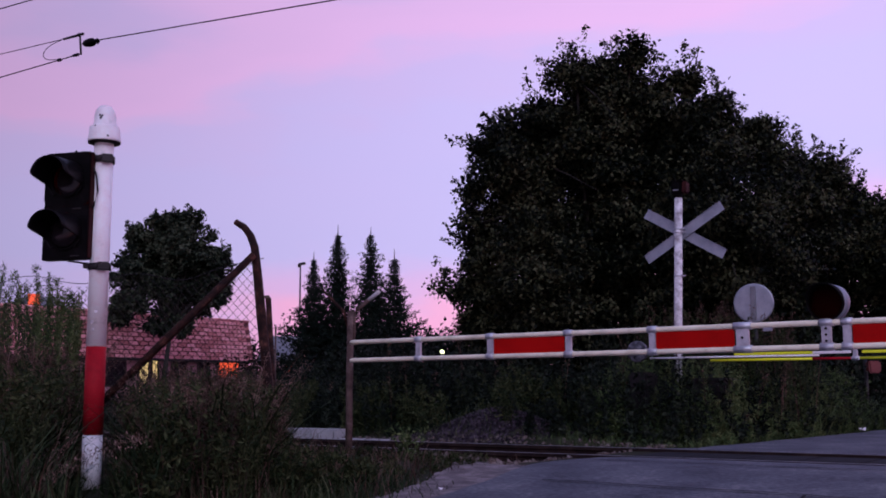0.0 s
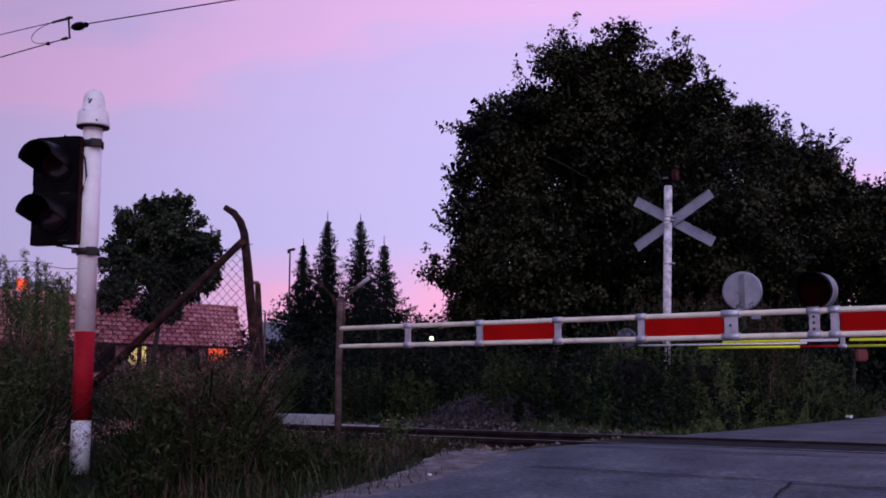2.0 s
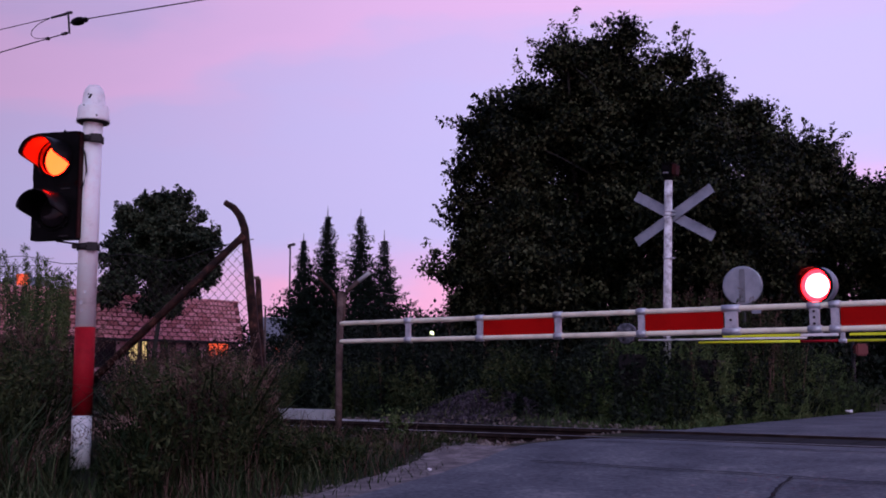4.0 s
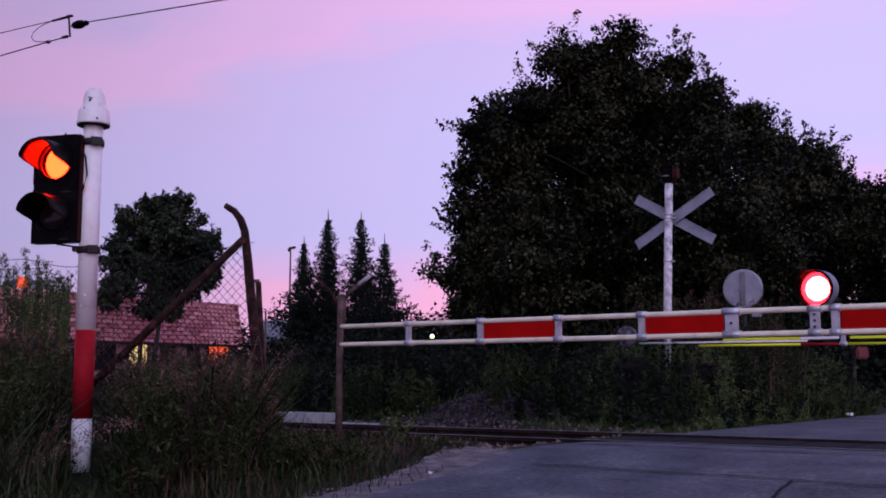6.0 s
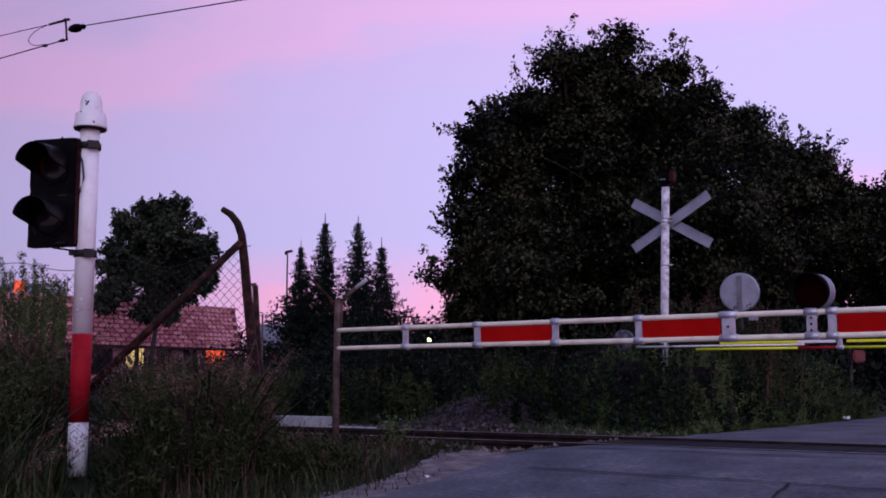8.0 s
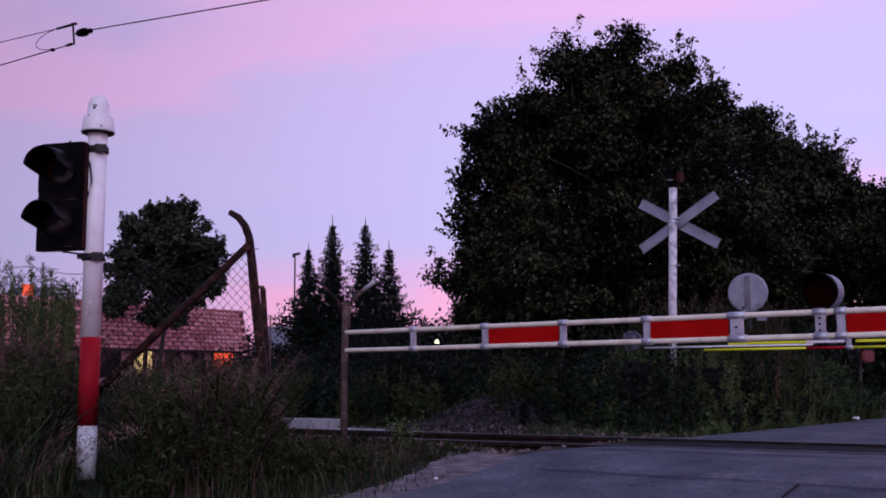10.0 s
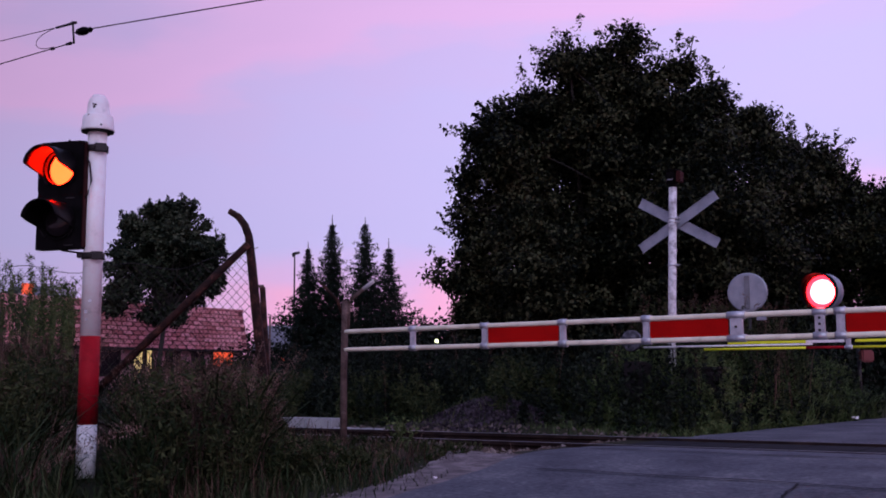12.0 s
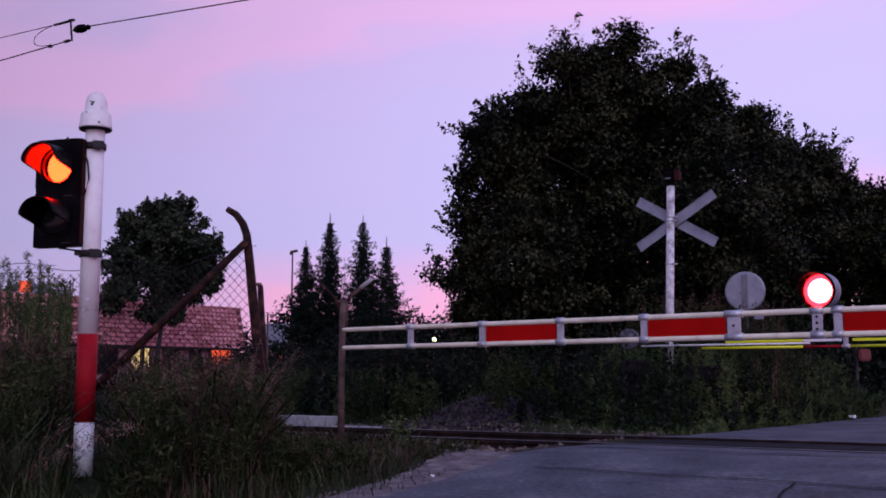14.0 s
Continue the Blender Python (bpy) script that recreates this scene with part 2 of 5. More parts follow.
def sweep(bm, pts, radii, seg=8, caps=True, squash=1.0):
    """A round bar through pts with a radius at each."""
    pts = [Vector(p) for p in pts]
    rings = []
    ref = Vector((0.0123, 0.02, 1)).normalized()
    for i, p in enumerate(pts):
        d = (pts[min(i + 1, len(pts) - 1)] - pts[max(i - 1, 0)]).normalized()
        if abs(d.dot(ref)) > 0.98:
            a = d.cross(Vector((1, 0, 0))).normalized()
        else:
            a = d.cross(ref).normalized()
        b = d.cross(a)
        rings.append([bm.verts.new(p + radii[i] * (math.cos(t) * a + squash * math.sin(t) * b)) for t in [2 * math.pi * k / seg for k in range(seg)]])
    for r0, r1 in zip(rings, rings[1:]):
        for k in range(seg):
            f = bm.faces.new((r0[k], r0[(k + 1) % seg], r1[(k + 1) % seg], r1[k]))
            f.smooth = True
    if caps:
        bm.faces.new(rings[0][::-1])
        bm.faces.new(rings[-1])
    return bm


def lathe(bm, profile, seg=24, m=Matrix()):
    """A turned body round the z axis from (radius, height) pairs."""
    rings = [[bm.verts.new(m @ Vector((r * math.cos(2 * math.pi * k / seg), r * math.sin(2 * math.pi * k / seg), z))) for k in range(seg)] for r, z in profile]
    for r0, r1 in zip(rings, rings[1:]):
        for k in range(seg):
            f = bm.faces.new((r0[k], r0[(k + 1) % seg], r1[(k + 1) % seg], r1[k]))
            f.smooth = True
    bm.faces.new(rings[0][::-1])
    bm.faces.new(rings[-1])
    return bm


def B():
    return bmesh.new()


# ---------------------------------------------------------------- ground, road, track

ROAD_EDGE = 5.45


def slope(v):
    """The road's height: level over the track, falling away towards the viewer."""
    s = 8.9 - v
    return -0.06 * (0.35 * math.log(1 + math.exp(s / 0.35)) if s < 12 else s)


def road_edge(v):
    return 4.92 + 0.07 * (v - 5.9) + 0.26 * math.exp(-((v - 8.8) / 0.9) ** 2) + 0.05 * noise.noise((v * 1.7, 3, 0)) if v < 12 else 5.1 - 0.05 * (v - 12) + 0.06 * noise.noise((v * 1.3, 7, 0))


def ground_z(u, v):
    z = slope(v) - 0.035
    side = min(1, max(0, (u - 5.6) / 0.9))
    if u > 5.3:
        if v < 9.0:
            z += 0.08 * side
        if 9.0 < v < 12.6:
            t = min(1, (v - 9.0) / 0.4, (12.6 - v) / 0.4)
            z -= 0.17 * side * t
        if v > 12.6:
            z += side * 0.18 * min(1, (v - 12.6) / 2.5)
        z += side * 0.06 * noise.noise((u * 0.6, v * 0.6, 0))
        z += 0.40 * math.exp(-((u - 8.7) / 0.95) ** 2 - ((v - 13.3) / 0.5) ** 2)
    far = math.hypot(u, v)
    if far > 40:
        z += -0.2 * min(1, (far - 40) / 60)
    return z


def axis(near, step, far):
    out, x, s = [], 0.0, step
    while x < far:
        out.append(x)
        if x > near:
            s *= 1.35
        x += s
    out.append(far)
    return out


def build_ground():
    us = sorted({-x for x in axis(8, 0.6, 1500)} | {x for x in axis(20, 0.35, 1500)})
    vs = sorted({-x for x in axis(6, 0.7, 1500)} | {x for x in axis(22, 0.35, 1500)})
    verts = [tw(u, v, ground_z(u, v)) for v in vs for u in us]
    n = len(us)
    faces = [(j * n + i, j * n + i + 1, (j + 1) * n + i + 1, (j + 1) * n + i) for j in range(len(vs) - 1) for i in range(n - 1)]
    faces = [f[::-1] for f in faces]
    tagged(raw("ground", verts, faces, SOIL), "dark soil verge with weeds and grass", "ground", kind="structure")


def build_road():
    """The asphalt, with a ragged edge, one slab each side of the track."""
    for v0, v1 in ((-30.0, 9.93), (11.62, 90.0)):
        k = int((min(v1, 30) - max(v0, -10)) / 0.22)
        vs = [v0 + (v1 - v0) * i / k for i in range(k + 1)]
        if v1 > 30:
            vs = [v0 + 0.22 * i for i in range(90)] + [v0 + 20 + 3 * i for i in range(20)]
        if v0 < -10:
            vs = [-30 + 2 * i for i in range(13)] + [v for v in [-4 + 0.2 * i for i in range(70)] if v < v1] + [v1]
        verts, faces = [], []
        for v in vs:
            e = road_edge(v)
            z = slope(v)
            right = -2.2
            for c, f in enumerate((0, 0, 0.04, 0.12, 0.5, 0.96, 1, 1)):
                u = e + (right - e) * f
                low = c in (0, 7)
                edge = c in (1, 6)
                verts.append(tw(u + (0.03 if c == 0 else 0), v, z - (0.10 if low else 0.012 if edge else 0.0) + (0 if low else 0.006 * noise.noise((u, v, 1)))))
        for j in range(len(vs) - 1):
            for c in range(7):
                a = j * 8 + c
                faces.append((a, a + 8, a + 9, a + 1))
        for row in (0, len(vs) - 1):
            faces.append(tuple(row * 8 + c for c in range(8)))
        tagged(raw("road", verts, faces, ASPHALT), "worn grey asphalt road over the level crossing", "road", kind="structure")


def build_track():
    near_v, far_v = 10.03, 11.50
    prof = [(-0.036, 0.0), (-0.036, -0.035), (-0.01, -0.055), (-0.01, -0.145), (-0.07, -0.16), (-0.07, -0.172), (0.07, -0.172), (0.07, -0.16), (0.01, -0.145), (0.01, -0.055), (0.036, -0.035), (0.036, 0.0)]
    for v in (near_v, far_v):
        t = thing("rail", Matrix(), "rusty steel rail with a worn shiny head", "rail", "rails of the track")
        us = [-60, -20, 0, 20, 60, 140]
        verts = [tw(u, v + a, b) for u in us for a, b in prof]
        k = len(prof)
        faces = [(j * k + i, (j + 1) * k + i, (j + 1) * k + (i + 1) % k, j * k + (i + 1) % k) for j in range(len(us) - 1) for i in range(k)]
        faces += [tuple(range(k)), tuple(range((len(us) - 1) * k, len(us) * k))]
        raw("rail_body", verts, faces, RAIL, t)
        verts = [tw(u, v + a, b) for u in us for a, b in ((-0.028, 0.001), (-0.024, 0.004), (0.024, 0.004), (0.028, 0.001))]
        faces = [(j * 4 + i, (j + 1) * 4 + i, (j + 1) * 4 + i + 1, j * 4 + i + 1) for j in range(len(us) - 1) for i in range(3)]
        raw("running_surface", verts, faces, RAIL_TOP, t, "worn shiny running surface")
    # rubber panels between and beside the rails, over the road's width
    panels = thing("crossing_panels", Matrix(), "dark rubber panels between the rails", "crossing panel")
    u = -2.0
    while u < 4.9:
        b = B()
        box(b, 0.59, 1.32, 0.16, Matrix.Translation(tw(u + 0.3, 10.765, -0.106)) @ pose(0, 0, 0, 0, 0, TURN), 0.008)
        part("panel", b, RUBBER, panels)
        u += 0.6
    # sleepers
    for i in range(26):
        u = 6.1 + 0.62 * i
        b = B()
        box(b, 0.26, 2.5, 0.2, Matrix.Translation(tw(u, 10.77, -0.275)) @ pose(0, 0, 0, 0, 0, TURN), 0.02)
        tagged(part("sleeper", b, CONCRETE), "weathered concrete sleeper in the ballast", "sleeper", "sleepers of the track")


def stones(name, n, place, size, mat, label, category, seed):
    """Many small broken stones as one sheet of stuff."""
    rng = random.Random(seed)
    verts, faces = [], []
    tet = [(1, 0, -0.5), (-0.5, 0.87, -0.5), (-0.5, -0.87, -0.5), (0.3, 0.2, 0.6), (-0.3, -0.3, 0.55)]
    fc = [(0, 2, 1), (0, 1, 3), (1, 4, 3), (1, 2, 4), (2, 0, 4), (0, 3, 4)]
    for _ in range(n):
        u, v = place(rng)
        p = tw(u, v, ground_z(u, v))
        s = size * rng.uniform(0.5, 1.3)
        q = Euler((rng.uniform(-0.6, 0.6), rng.uniform(-0.6, 0.6), rng.uniform(0, 6.3))).to_matrix()
        k = len(verts)
        for t in tet:
            verts.append(p + q @ (Vector(t) * s * rng.uniform(0.75, 1.2)) + Vector((0, 0, s * 0.35)))
        faces += [tuple(k + i for i in f) for f in fc]
    return tagged(raw(name, verts, faces, mat), label, category, kind="stuff")


build_ground()
build_road()
build_track()
stones("ballast", 12000, lambda r: (r.uniform(5.6, 24), r.uniform(8.7, 12.7)), 0.035, BALLAST, "brown crushed stone ballast under the rails", "ballast", 3)


def build_shoulder():
    """Loose gravel beside the asphalt, a thin ragged sheet on the ground."""
    verts, faces = [], []
    n = 60
    for i in range(n):
        v = 3.2 + 5.5 * i / (n - 1)
        for f in (0.0, 0.35, 0.75, 1.0):
            w = (0.14 + 0.15 * (v - 3.2)) + 0.22 * noise.noise((v * 1.3, 9, 2))
            u = road_edge(v) - 0.02 + w * f
            verts.append(tw(u, v, max(slope(v) - 0.03, ground_z(u, v)) + 0.012 - 0.05 * (f == 1.0) + 0.01 * noise.noise((u * 5, v * 5, 3))))
    for i in range(n - 1):
        for c in range(3):
            a = i * 4 + c
            faces.append((a, a + 1, a + 5, a + 4))
    tagged(raw("gravel_shoulder", verts, faces, GRAVEL), "pale gravel shoulder beside the asphalt", "gravel", kind="structure")


def build_cracks():
    """Tarred cracks across the asphalt, thin uneven ribbons."""
    for k, (u0, u1, v0, v1) in enumerate(((4.6, -1.8, 7.75, 7.35), (5.3, -1.8, 9.35, 9.3), (2.4, 2.0, 7.6, 4.2))):
        verts, faces, n = [], [], 70
        for i in range(n):
            f = i / (n - 1)
            u, v = u0 + (u1 - u0) * f, v0 + (v1 - v0) * f
            a = 0.07 * noise.noise((u * 1.4, v * 1.4, k)) + 0.03 * noise.noise((u * 6, v * 6, k))
            w = 0.022 * (0.5 + abs(noise.noise((u * 3, v * 3, 5 + k))))
            along = k < 2
            for s in (-1, 1):
                p = (u, v + a + s * w) if along else (u + a + s * w, v)
                verts.append(tw(p[0], p[1], slope(p[1]) + 0.010))
        for i in range(n - 1):
            faces.append((2 * i, 2 * i + 1, 2 * i + 3, 2 * i + 2))
        tagged(raw("tar_seam", verts, faces, RUBBER), "dark tarred crack in the asphalt", "road crack", kind="structure")


build_shoulder()
build_cracks()
stones("gravel_strip", 16000, lambda r: (lambda v: (road_edge(v) + abs(r.gauss(0, 0.26)) - 0.06, v))(r.uniform(3.5, 8.9)), 0.011, GRAVEL, "pale loose gravel along the road's edge", "gravel", 4)

# ---------------------------------------------------------------- signal post


def build_signal():
    """Striped post with a two-lamp head; its red lamp always glows, and an added sliding disc hides it between blinks.
    """
    top = thing("signal_post", pose(-3.085, 9.1, -0.2), "white and red striped signal post with a black two-lamp head", "traffic signal")
    z0 = 0.2
    for name, a, b, m in (("base_band", -0.25, 0.31, WHITE), ("red_band", 0.31, 1.06, RED), ("post", 1.06, 2.90, WHITE)):
        r = 0.083 if name != "red_band" else 0.0845
        bm = B()
        lathe(bm, [(r, a + z0), (r, b + z0)], 28)
        part(name, bm, m, top, {"base_band": "scuffed white band at the foot", "red_band": "dark red painted band"}.get(name, ""))
    bm = B()
    lathe(bm, [(0.142, 2.86 + z0), (0.142, 2.875 + z0), (0.136, 2.90 + z0), (0.13, 2.985 + z0), (0.122, 3.0 + z0), (0.098, 3.01 + z0), (0.092, 3.10 + z0), (0.078, 3.15 + z0), (0.05, 3.185 + z0), (0.012, 3.195 + z0)], 28)
    part("cap", bm, WHITE, top, "white stepped cap with flaking paint")
    bm = B()
    lathe(bm, [(0.085, 2.845 + z0), (0.138, 2.85 + z0), (0.138, 2.862 + z0)], 28)
    part("cap_seal", bm, DARK_STEEL, top)
    chips = random.Random(44)
    for ang, r, z, size in ((-95, 0.0955, 3.06, 0.016), (-88, 0.0945, 3.08, 0.011), (-100, 0.0935, 3.09, 0.010), (-110, 0.131, 2.985, 0.008), (-60, 0.138, 2.895, 0.010), (-80, 0.0845, 1.36, 0.014), (-100, 0.0845, 1.27, 0.018), (-97, 0.0845, 1.20, 0.012), (-120, 0.0845, 0.12, 0.022), (-70, 0.0845, 0.05, 0.026), (-95, 0.0845, 0.02, 0.020)):
        bm = B()
        vs = []
        for k in range(9):
            t, q = 2 * math.pi * k / 9, size * chips.uniform(0.6, 1.25)
            a = radians(ang) + q * math.cos(t) / r
            vs.append(bm.verts.new(((r + 0.0015) * math.cos(a), (r + 0.0015) * math.sin(a), z + z0 + q * math.sin(t))))
        bm.faces.new(vs)
        part("paint_chip", bm, GALV if z < 2 else DARK_STEEL, top, "bare spot where the paint has flaked")
    # clamps that hold the head
    for z in (2.70, 1.75):
        bm = B()
        lathe(bm, [(0.094, z - 0.03 + z0), (0.098, z - 0.026 + z0), (0.098, z + 0.026 + z0), (0.094, z + 0.03 + z0)], 24)
        box(bm, 0.10, 0.05, 0.07, pose(0.06, -0.09, z + z0, 0, 0, 20), 0.006)
        box(bm, 0.10 if z > 2 else 0.05, 0.045, 0.05, pose(-0.10, -0.04, z + z0 + 0.01), 0.005)
        sweep(bm, [(-0.06, -0.06, z + z0 + 0.02), (-0.26, -0.05, z + z0 + 0.05)], [0.009, 0.009], 6)
        sweep(bm, [(0.02, -0.11, z + z0 + 0.0), (0.02, -0.15, z + z0)], [0.014, 0.014], 8)
        part("clamp", bm, DARK_STEEL, top, "dark steel clamp")
    bm = B()
    sweep(bm, [(-0.08, -0.07, 2.66 + z0), (-0.02, -0.115, 2.55 + z0), (0.0, -0.12, 2.40 + z0), (-0.03, -0.11, 2.28 + z0), (-0.09, -0.07, 2.22 + z0)], [0.008] * 5, 6)
    part("cable", bm, DARK_STEEL, top)
    # head: a shallow case whose front looks along local -y
    hm = pose(-0.285, -0.07, 2.28 + z0, 0, 0, -14.6)
    W, H, D = 0.445, 0.945, 0.085
    bm = B()
    for sx in (-1, 1):
        box(bm, 0.012, D, H, hm @ pose(sx * (W / 2 - 0.006), D / 2, 0), 0.003)
    for sz in (-1, 1):
        box(bm, W - 0.02, D, 0.012, hm @ pose(0, D / 2, sz * (H / 2 - 0.006)), 0.003)
    box(bm, W - 0.02, 0.012, H - 0.02, hm @ pose(0, D - 0.006, 0))
    box(bm, W, 0.012, H / 2, hm @ pose(0, 0, -H / 4), 0.003)
    # upper front with its round opening
    n, hole = 32, 0.150
    inner, outer, back = [], [], []
    for k in range(n):
        a = 2 * math.pi * (k + 0.5) / n
        c, q = math.cos(a), math.sin(a)
        f = min((W / 2) / abs(c) if c else 9, (H / 4) / abs(q) if q else 9)
        inner.append(bm.verts.new(hm @ Vector((hole * c, -0.006, H / 4 + 0.002 + hole * q))))
        back.append(bm.verts.new(hm @ Vector((hole * c, 0.02, H / 4 + 0.002 + hole * q))))
        outer.append(bm.verts.new(hm @ Vector((f * c, -0.006, H / 4 + 0.002 + f * q))))
    for k in range(n):
        m = (k + 1) % n
        bm.faces.new((inner[k], inner[m], outer[m], outer[k]))
        bm.faces.new((inner[m], inner[k], back[k], back[m]))
    head = part("signal_head", bm, BLACK, top, "black plastic two-lamp head")
    bm = B()
    box(bm, 0.008, D * 0.8, H - 0.03, hm @ pose(W / 2 + 0.004, D / 2, 0), 0.002)
    part("door_edge", bm, DOOR_EDGE, head, "dark red edge of the lamp door")
    for dz in (-0.03, -H / 2 + 0.03):
        bm = B()
        box(bm, 0.09, 0.006, 0.012, hm @ pose(0.11, -0.012, dz), 0.002)
        part("latch", bm, DARK_STEEL, head)
    bm = B()
    sweep(bm, [hm @ Vector((0.05, 0.04, H / 2)), hm @ Vector((0.05, 0.04, H / 2 + 0.025))], [0.014, 0.01], 8)
    part("top_bolt", bm, DARK_STEEL, head)
    for dz, lit in ((H / 4 + 0.002, True), (-H / 4 + 0.01, False)):
        vm = hm @ pose(0, -0.006, dz)
        bm = B()
        # visor: wraps round the lens, open below, longest above
        n, r0 = 40, 0.166
        outer, inner = [], []
        for j in range(5):
            f = j / 4
            for i in range(n + 1):
                a = radians(-48 + 276 * i / n)
                q = min(1, max(0, (math.sin(a) + 0.32) / 0.50))
                ln = -0.29 * f * (0.10 + 0.90 * q * q * (3 - 2 * q))
                r = r0 + 0.006 * f
                outer.append(bm.verts.new(vm @ Vector((r * math.cos(a), ln, r * math.sin(a) - 0.02 * f))))
                r -= 0.007
                inner.append(bm.verts.new(vm @ Vector((r * math.cos(a), ln, r * math.sin(a) - 0.02 * f))))
        w = n + 1
        for j in range(4):
            for i in range(n):
                a = j * w + i
                f1 = bm.faces.new((outer[a], outer[a + 1], outer[a + w + 1], outer[a + w]))
                f2 = bm.faces.new((inner[a], inner[a + w], inner[a + w + 1], inner[a + 1]))
                f1.smooth = f2.smooth = True
        for i in range(n):
            a = 4 * w + i
            bm.faces.new((outer[a], outer[a + 1], inner[a + 1], inner[a]))
        for i in (0, n):
            for j in range(4):
                a = j * w + i
                bm.faces.new((outer[a], outer[a + w], inner[a + w], inner[a]))
        part("visor", bm, VISOR, head, "black lamp visor")
        bm = B()
        m = 32
        rings = [[bm.verts.new(vm @ Vector((r * math.cos(2 * math.pi * k / m), y, r * math.sin(2 * math.pi * k / m)))) for k in range(m)] for r, y in ((0.164, 0.0), (0.164, -0.016), (0.15, -0.016), (0.15, 0.0))]
        for r1, r2 in zip(rings, rings[1:]):
            for k in range(m):
                bm.faces.new((r1[k], r1[(k + 1) % m], r2[(k + 1) % m], r2[k]))
        part("lens_ring", bm, BLACK, head)
        bm = B()
        lathe(bm, [(0.149, 0.0), (0.13, 0.018), (0.08, 0.03), (0.01, 0.034)], 32, vm @ pose(0, 0.068 if lit else -0.002, 0, 90))
        part("lens", bm, LAMP_ORANGE if lit else DARK_GLASS, head, "glowing red lamp" if lit else "dark unlit glass lens")
    # added dark disc that makes the steady lamp blink: it drops behind the lower front whenever the lamp shows
    bm = B()
    lathe(bm, [(0.158, -0.003), (0.158, 0.002), (0.10, 0.007), (0.02, 0.009)], 32, pose(0, 0, 0, 90))
    shutter = part("added_blink_disc", bm, DARK_GLASS, head, "dark disc added to hide the lamp between blinks")
    shutter.matrix_basis = hm @ pose(0, 0.028, H / 4 + 0.002)
    return shutter


SIGNAL_DISC = build_signal()

# ---------------------------------------------------------------- barrier booms


def clamp(bm, x, wide, gap, r, holes=0):
    """A pressed bracket that joins the two tubes at x."""
    box(bm, wide * 0.72, 0.03, gap, pose(x, -0.004, gap / 2), 0.006)
    for z in (0, gap):
        sweep(bm, [(x - wide / 2, 0, z), (x + wide / 2, 0, z)], [r + 0.009] * 2, 14)
    for i in range(holes):
        sweep(bm, [(x, -0.018, gap * (0.25 + 0.5 * i / max(1, holes - 1)) if holes > 1 else gap / 2), (x, -0.026, gap * (0.25 + 0.5 * i / max(1, holes - 1)) if holes > 1 else gap / 2)], [0.008, 0.006], 6)


def build_near_boom():
    """Lowered double-tube boom; local x runs along it from the tip, z up from the lower tube."""
    gap, r = 0.187, 0.023
    base = tw(7.27, 8.355, 0.991)
    top = thing("barrier_boom", Matrix.Translation(base) @ pose(0, 0, 0, 0, 0, TURN), "lowered white double-tube barrier boom with red panels and a red lamp", "barrier")
    length = 9.6
    for z in (0, gap):
        b = B()
        sweep(b, [(0, 0, z), (0.03, 0, z), (length, 0, z)], [r * 0.8, r, r], 16)
        part("tube", b, CREAM, top, "cream-white painted tube")
    for x, wide, holes in ((0.89, 0.085, 0), (1.743, 0.085, 0), (2.585, 0.085, 0), (3.40, 0.085, 0), (4.19, 0.15, 1), (4.855, 0.105, 3), (5.01, 0.085, 0), (5.8, 0.085, 0), (6.6, 0.085, 0), (7.4, 0.15, 1), (8.2, 0.085, 0)):
        b = B()
        clamp(b, x, wide, gap, r, holes)
        part("bracket", b, GALV, top, "galvanised steel bracket")
    for a, e in ((1.78, 2.54), (3.43, 4.12), (5.05, 5.76), (6.64, 7.33)):
        b = B()
        box(b, e - a, 0.012, gap - 2 * r + 0.01, pose((a + e) / 2, 0.0, gap / 2), 0.003)
        part("red_panel", b, RED_SHEET, top, "bright red panel between the tubes")
    for x, z in ((4.19, 0.093), (4.855, 0.045), (4.855, 0.093), (4.855, 0.141)):
        b = B()
        sweep(b, [(x, -0.018, z), (x, -0.030, z)], [0.012, 0.010], 6)
        part("bolt", b, DARK_STEEL, top, "dark bolt head")
    # reflector tag under the upper tube
    b = B()
    box(b, 0.075, 0.02, 0.03, pose(4.40, -0.01, gap - 0.035), 0.004)
    part("reflector", b, ALU, top)
    # lamp on top of the boom, looking along local -y and a little towards the road
    lm = pose(4.86, 0.02, gap + 0.158, 0, 0, -6)
    b = B()
    box(b, 0.05, 0.05, 0.05, lm @ pose(0, 0.02, -0.158), 0.008)
    rings = [[b.verts.new(lm @ Vector((r * math.cos(2 * math.pi * k / 32), y, r * math.sin(2 * math.pi * k / 32)))) for k in range(32)] for r, y in ((0.05, 0.16), (0.10, 0.15), (0.138, 0.11), (0.142, -0.012), (0.136, -0.014), (0.133, 0.0), (0.1325, 0.055), (0.02, 0.06))]
    for r1, r2 in zip(rings, rings[1:]):
        for k in range(32):
            f = b.faces.new((r1[k], r1[(k + 1) % 32], r2[(k + 1) % 32], r2[k]))
            f.smooth = True
    b.faces.new(rings[0])
    b.faces.new(rings[-1])
    lamp = part("boom_lamp", b, BLACK, top, "black round warning lamp")
    b = B()
    n = 24
    o, i_ = [], []
    for j in range(2):
        for i in range(n + 1):
            a = radians(-70 + 320 * i / n)
            y = -0.012 - j * (0.035 + 0.075 * max(0, math.sin(a)))
            o.append(b.verts.new(lm @ Vector((0.146 * math.cos(a), y, 0.146 * math.sin(a)))))
            i_.append(b.verts.new(lm @ Vector((0.139 * math.cos(a), y, 0.139 * math.sin(a)))))
    w = n + 1
    for i in range(n):
        for q in ((o[i], o[i + 1], o[w + i + 1], o[w + i]), (i_[i], i_[w + i], i_[w + i + 1], i_[i + 1]), (o[w + i], o[w + i + 1], i_[w + i + 1], i_[w + i])):
            f = b.faces.new(q)
